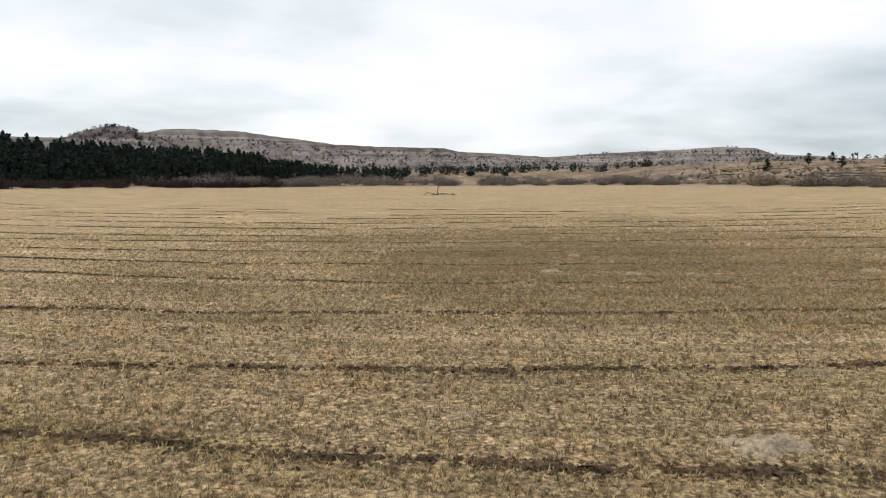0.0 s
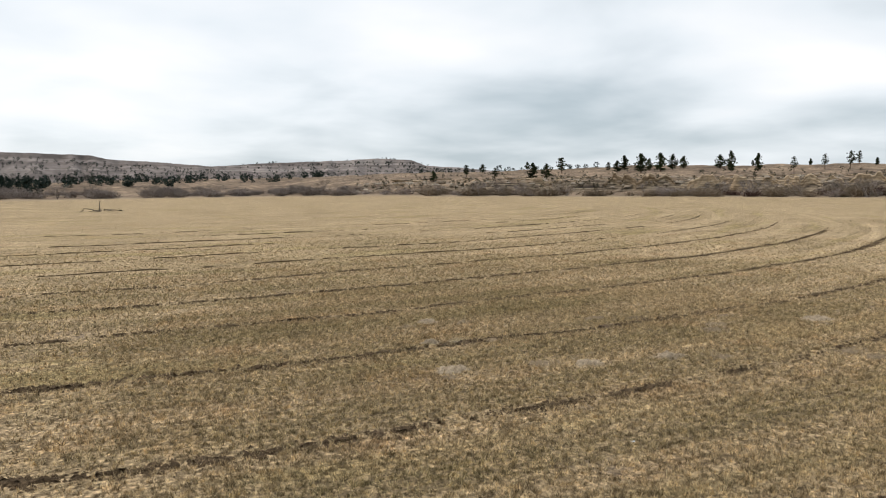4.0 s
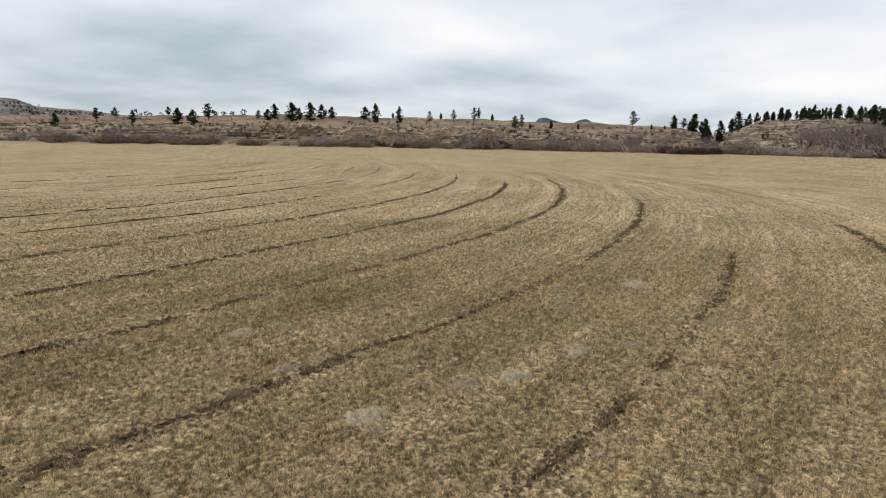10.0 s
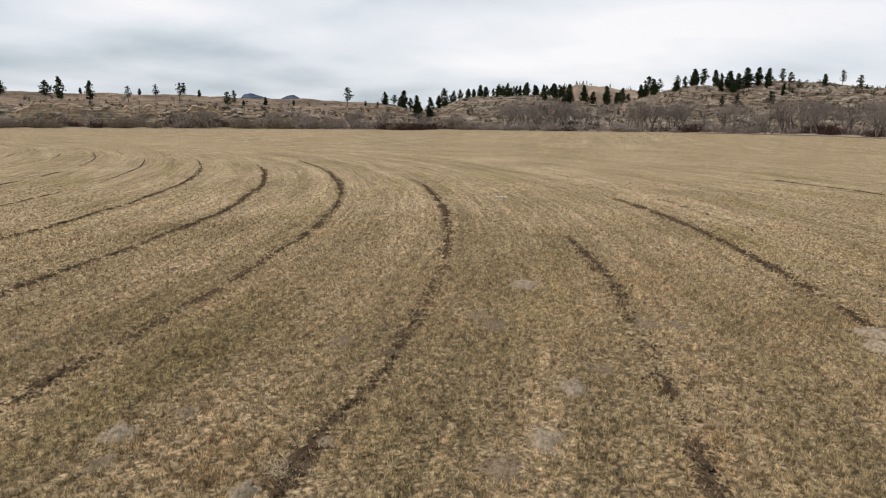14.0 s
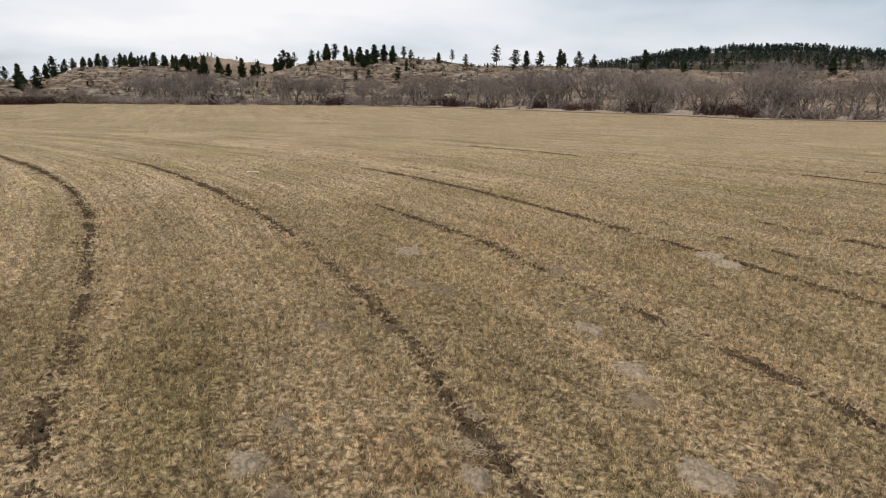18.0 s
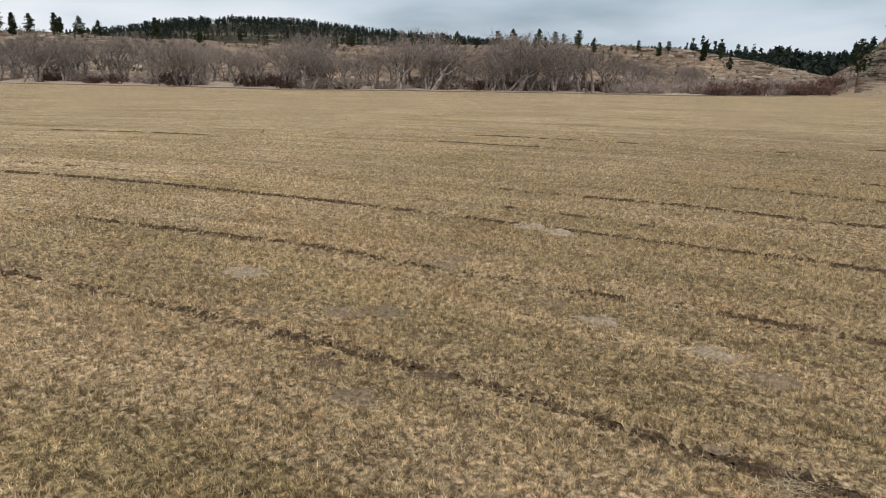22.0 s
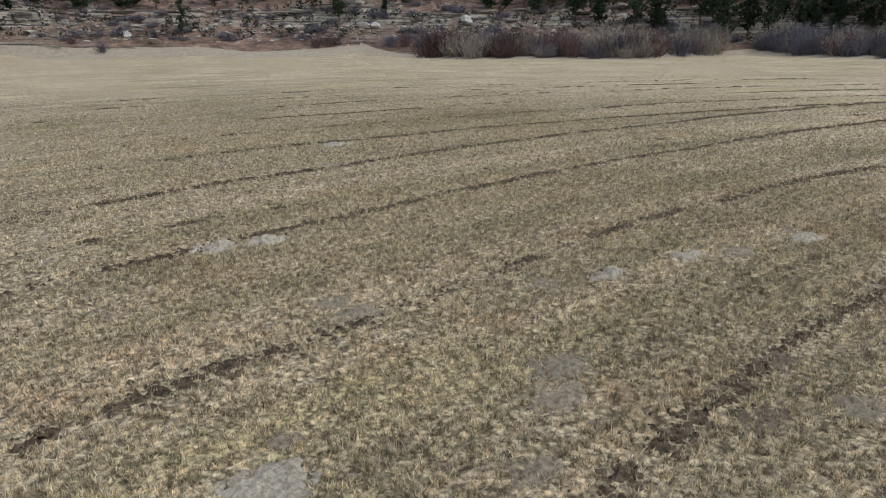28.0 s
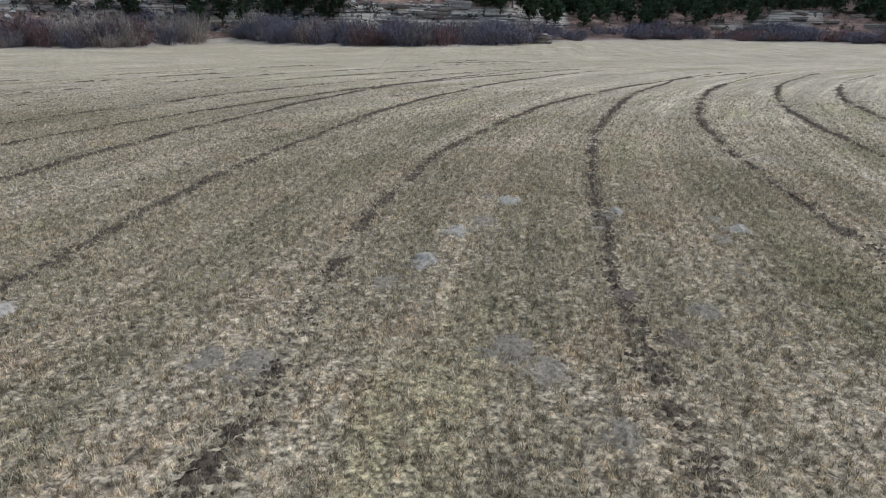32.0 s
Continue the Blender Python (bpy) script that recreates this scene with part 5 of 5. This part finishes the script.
# bare patches: x, y, radius, kind
PATCHES = ((16.5, 27.0, 0.75, "pale"), (15.8, 26.2, 0.4, "bare"), (12.1, 22.9, 0.9, "bare"), (12.1, 22.0, 0.7, "bare"), (10.9, 27.4, 0.9, "bare"), (11.8, 28.1, 0.8, "bare"), (6.2, 25.1, 0.6, "pale"),
           (12.3, 16.4, 0.75, "pale"), (10.9, 16.7, 0.8, "pale"), (2.1, 26.3, 0.75, "bare"), (-0.6, 27.0, 0.6, "pale"), (3.2, 33.2, 0.5, "bare"), (2.5, 29.8, 0.4, "bare"))
PATCHES_MORE = ((0.4, 30.5, 0.45, "pale"), (2.0, 33.9, 0.5, "pale"), (3.4, 25.6, 0.55, "pale"), (7.8, 24.4, 0.6, "bare"), (1.5, 30.0, 0.6, "dark"), (0.9, 33.5, 0.45, "bare"), (-0.7, 2.7, 0.9, "pale"),
                (2.7, 7.6, 0.7, "bare"), (-1.1, 26.3, 0.4, "bare"), (7.8, 29.9, 0.6, "dark"), (8.6, 31.5, 0.7, "bare"), (10.0, 30.6, 0.6, "dark"), (13.6, 29.2, 0.6, "bare"))


def mound(x, y, r, kind):
    """A low patch of bare earth with a ragged, feathered outline."""
    r = r * (0.68 if kind == "pale" else 0.56)
    s = 1.75 * r
    q = np.arange(-s, s, 0.045 if r < 1 else 0.06)
    gx, gy = np.meshgrid(q * 1.25, q * 0.9, indexing="ij")
    px, py = x + gx, y + gy
    rr = np.hypot(gx / 1.25, gy / 0.9) / r
    hgt = {"pale": 0.13, "bare": 0.05, "dark": 0.045}[kind]
    swell = hgt * (1 - rr ** 1.5) + 0.6 * hgt * wobble(px, py, r * 0.4, x + y) + (0.25 if kind == "pale" else 0.5) * hgt * wobble(px, py, r * 0.13, x - y)
    z = ground_z(px, py) + np.clip(swell, -0.06, 0.16) + rng.normal(0, 0.01, px.shape)
    v = np.stack([px, py, z], -1).reshape(-1, 3)
    n = len(q)
    i, j = np.meshgrid(np.arange(n - 1), np.arange(n - 1), indexing="ij")
    f = np.stack([i * n + j, (i + 1) * n + j, (i + 1) * n + j + 1, i * n + j + 1], -1).reshape(-1, 4)
    up = swell.reshape(-1)[f].max(1) > -0.035
    f = f[up]
    ob = new("dirt_mound", mesh_from("dirt_mound", v, f, {"pale": PALE_SOIL, "bare": BARE_SOIL, "dark": DARK_SOIL}[kind], True))
    tagged(ob, {"pale": "low mound of pale dry burrow soil in the stubble", "bare": "bare grey-brown earth patch in the stubble", "dark": "patch of dark damp soil in the stubble"}[kind], "dirt mound", "burrow mounds")


for p in PATCHES + PATCHES_MORE:
    mound(*p)


def bleached_bone():
    """A long bleached bone with knobbed ends lying in the stubble."""
    ob = tagged(new("bleached_bone"), "bleached white leg bone lying in the stubble", "bone")
    bm = bmesh.new()
    n, prof = 10, ((-0.46, 0.03), (-0.43, 0.085), (-0.36, 0.07), (-0.25, 0.042), (0.0, 0.036), (0.2, 0.042), (0.33, 0.065), (0.40, 0.09), (0.45, 0.06), (0.47, 0.02))
    rows = []
    for x, r in prof:
        rows.append([bm.verts.new((x, 0.05 * math.sin(x * 4) + r * math.cos(6.283 * i / n) * (1.25 if abs(x) > 0.34 else 1), 0.06 + r * math.sin(6.283 * i / n))) for i in range(n)])
    for lo, hi in zip(rows, rows[1:]):
        for i in range(n):
            bm.faces.new((lo[i], lo[(i + 1) % n], hi[(i + 1) % n], hi[i]))
    bm.faces.new(rows[0][::-1]), bm.faces.new(rows[-1])
    me = bpy.data.meshes.new("shaft")
    bm.to_mesh(me)
    bm.free()
    me.materials.append(BONE)
    me.polygons.foreach_set("use_smooth", np.ones(len(me.polygons), bool))
    part("shaft", me, ob)
    ob.matrix_basis = pose(44.7, 30.8, float(ground_z(44.7, 30.8)) + 0.02, 0, 0, 68)


bleached_bone()


def debris_pile():
    """Broken planks and a leaning post heaped in the far field."""
    ob = tagged(new("brush_pile"), "heap of old boards with a leaning post in the field", "brush pile")
    ob.location = (-4.3, 195, float(ground_z(-4.3, 195)))
    for i in range(26):
        p0 = np.array([rng.normal(0, 2.0), rng.normal(0, 1.1), rng.uniform(-0.05, 0.6)])
        d = unit(rng.normal(0, 1, 3) * [1, 1, 0.25]) * rng.uniform(0.8, 2.2)
        v, f = tubes([p0], [p0 + d], [rng.uniform(0.05, 0.11)], [rng.uniform(0.03, 0.06)], 5)
        part("board", mesh_from("board", v, f, WOOD), ob)
    v, f = tubes([[-0.9, 0, -0.3], [-0.85, 0.05, 1.9]], [[-0.85, 0.05, 1.9], [-0.6, 0.1, 2.5]], [0.13, 0.11], [0.11, 0.09], 8)
    part("post", mesh_from("post", v, f, WOOD, True), ob, "leaning wooden post")


debris_pile()


def grass(name, label, n, cx, cy, rlo, rhi, blades, hmin, hmax, w, box=None):
    """Stubble tufts as loose blades, thinned over ruts and bare earth."""
    r = np.sqrt(rng.uniform(rlo ** 2, rhi ** 2, n))
    th = rng.random(n) * 6.283
    x, y = cx + r * np.cos(th), cy + r * np.sin(th)
    if box:
        x, y = rng.uniform(box[0], box[1], n), rng.uniform(box[2], box[3], n)
        keep = np.hypot(x - cx, y - cy) > rlo
        x, y = x[keep], y[keep]
    x, y = x + rng.normal(0, 0.09 * max(rhi, 15), len(x)), y + rng.normal(0, 0.09 * max(rhi, 15), len(x))  # no sharp rim
    across = y - LANE_R + np.sqrt(np.maximum(LANE_R ** 2 - (x - LANE_X) ** 2, 1.0))
    clump = 0.75 * wobble(x, y, 0.042, 1) + 0.35 * wobble(x, y, 0.13, 4) + 0.12 * wobble(x, y, 1.2, 8) + 0.28 * np.sin(across * 15 + wobble(x, y, 1.5, 2))
    keep = clump + rng.normal(0, 0.28, len(x)) > -0.12
    gap = np.full(len(x), 9.0)
    for k in RUT_Y:
        gap = np.minimum(gap, np.abs(y - lane_y(k, np.clip(x, -110, 120))))
    keep &= rng.random(len(x)) < np.clip(0.4 + gap * 1.6, 0, 1)
    if rhi > 60:
        keep &= rng.random(len(x)) < np.clip((rhi - np.hypot(x - cx, y - cy)) / 48, 0, 1)
    for px, py, pr, kind in PATCHES + PATCHES_MORE:
        q = np.hypot((x - px) / 1.25, (y - py) / 0.9) / pr
        keep &= rng.random(len(x)) < np.clip((0.25 if kind == "pale" else 0.5) + 0.8 * (q - 0.3), 0.25, 1)
    x, y, clump = x[keep], y[keep], clump[keep]
    bx, by = np.repeat(x, blades) + rng.normal(0, 0.03, len(x) * blades), np.repeat(y, blades) + rng.normal(0, 0.03, len(x) * blades)
    base = np.stack([bx, by, np.repeat(ground_z(x, y), blades) - 0.01], 1)
    hh = rng.uniform(hmin, hmax, len(bx)) * np.repeat(np.clip(0.72 + 0.42 * clump, 0.45, 1.5), blades)
    d = np.concatenate([rng.normal(0, 0.55, (len(bx), 2)), np.ones((len(bx), 1))], 1)
    vv, ff = slivers(base, base + unit(d) * hh[:, None], w * rng.uniform(0.6, 1.4, len(bx)))
    tagged(new(name, mesh_from(name, vv, ff, GRASS)), label, "grass", kind="stuff")


def straw_wisp(x, y, s, turn):
    """A raked-up wisp of pale straw lying in the stubble."""
    n = 260
    base = np.stack([rng.normal(0, 0.34 * s, n), rng.normal(0, 0.14 * s, n), rng.uniform(0.0, 0.03, n)], 1)
    d = unit(np.stack([rng.normal(0.5, 0.6, n), rng.normal(0, 0.5, n), rng.uniform(0.0, 0.25, n)], 1)) * rng.uniform(0.10, 0.28, (n, 1))
    v, f = slivers(base, base + d, rng.uniform(0.006, 0.012, n))
    ob = new("straw_wisp", mesh_from("straw_wisp", v, f, STRAW))
    ob.matrix_basis = pose(x, y, float(ground_z(x, y)) + 0.02, 0, 0, turn)
    tagged(ob, "thin wisp of pale straw lying in the stubble", "straw", "raked straw", "stuff")


for x, y, s, a in ((1.3, 30.3, 1.0, 40), (3.4, 25.8, 0.7, 120)):
    straw_wisp(x, y, s, a)

grass("stubble_grass", "short dry straw-coloured grass stubble with green regrowth", 125000, 5, 28, 0, 15.5, 11, 0.06, 0.17, 0.014)
grass("stubble_grass_inner", "dry straw stubble with olive regrowth between the lanes", 120000, 5, 28, 15, 30, 7, 0.07, 0.19, 0.021)
grass("stubble_grass_outer", "dry grass stubble further out in the field", 110000, 6, 27, 30, 54, 5, 0.07, 0.16, 0.034)
grass("stubble_grass_far", "thin dry grass stubble towards the far lanes", 32000, 6, 27, 54, 112, 4, 0.07, 0.16, 0.045)
grass("stubble_grass_south", "dry grass stubble along the lower lanes", 55000, 6, 27, 30, 30, 8, 0.06, 0.17, 0.015, (-20, 12, -6, 7))
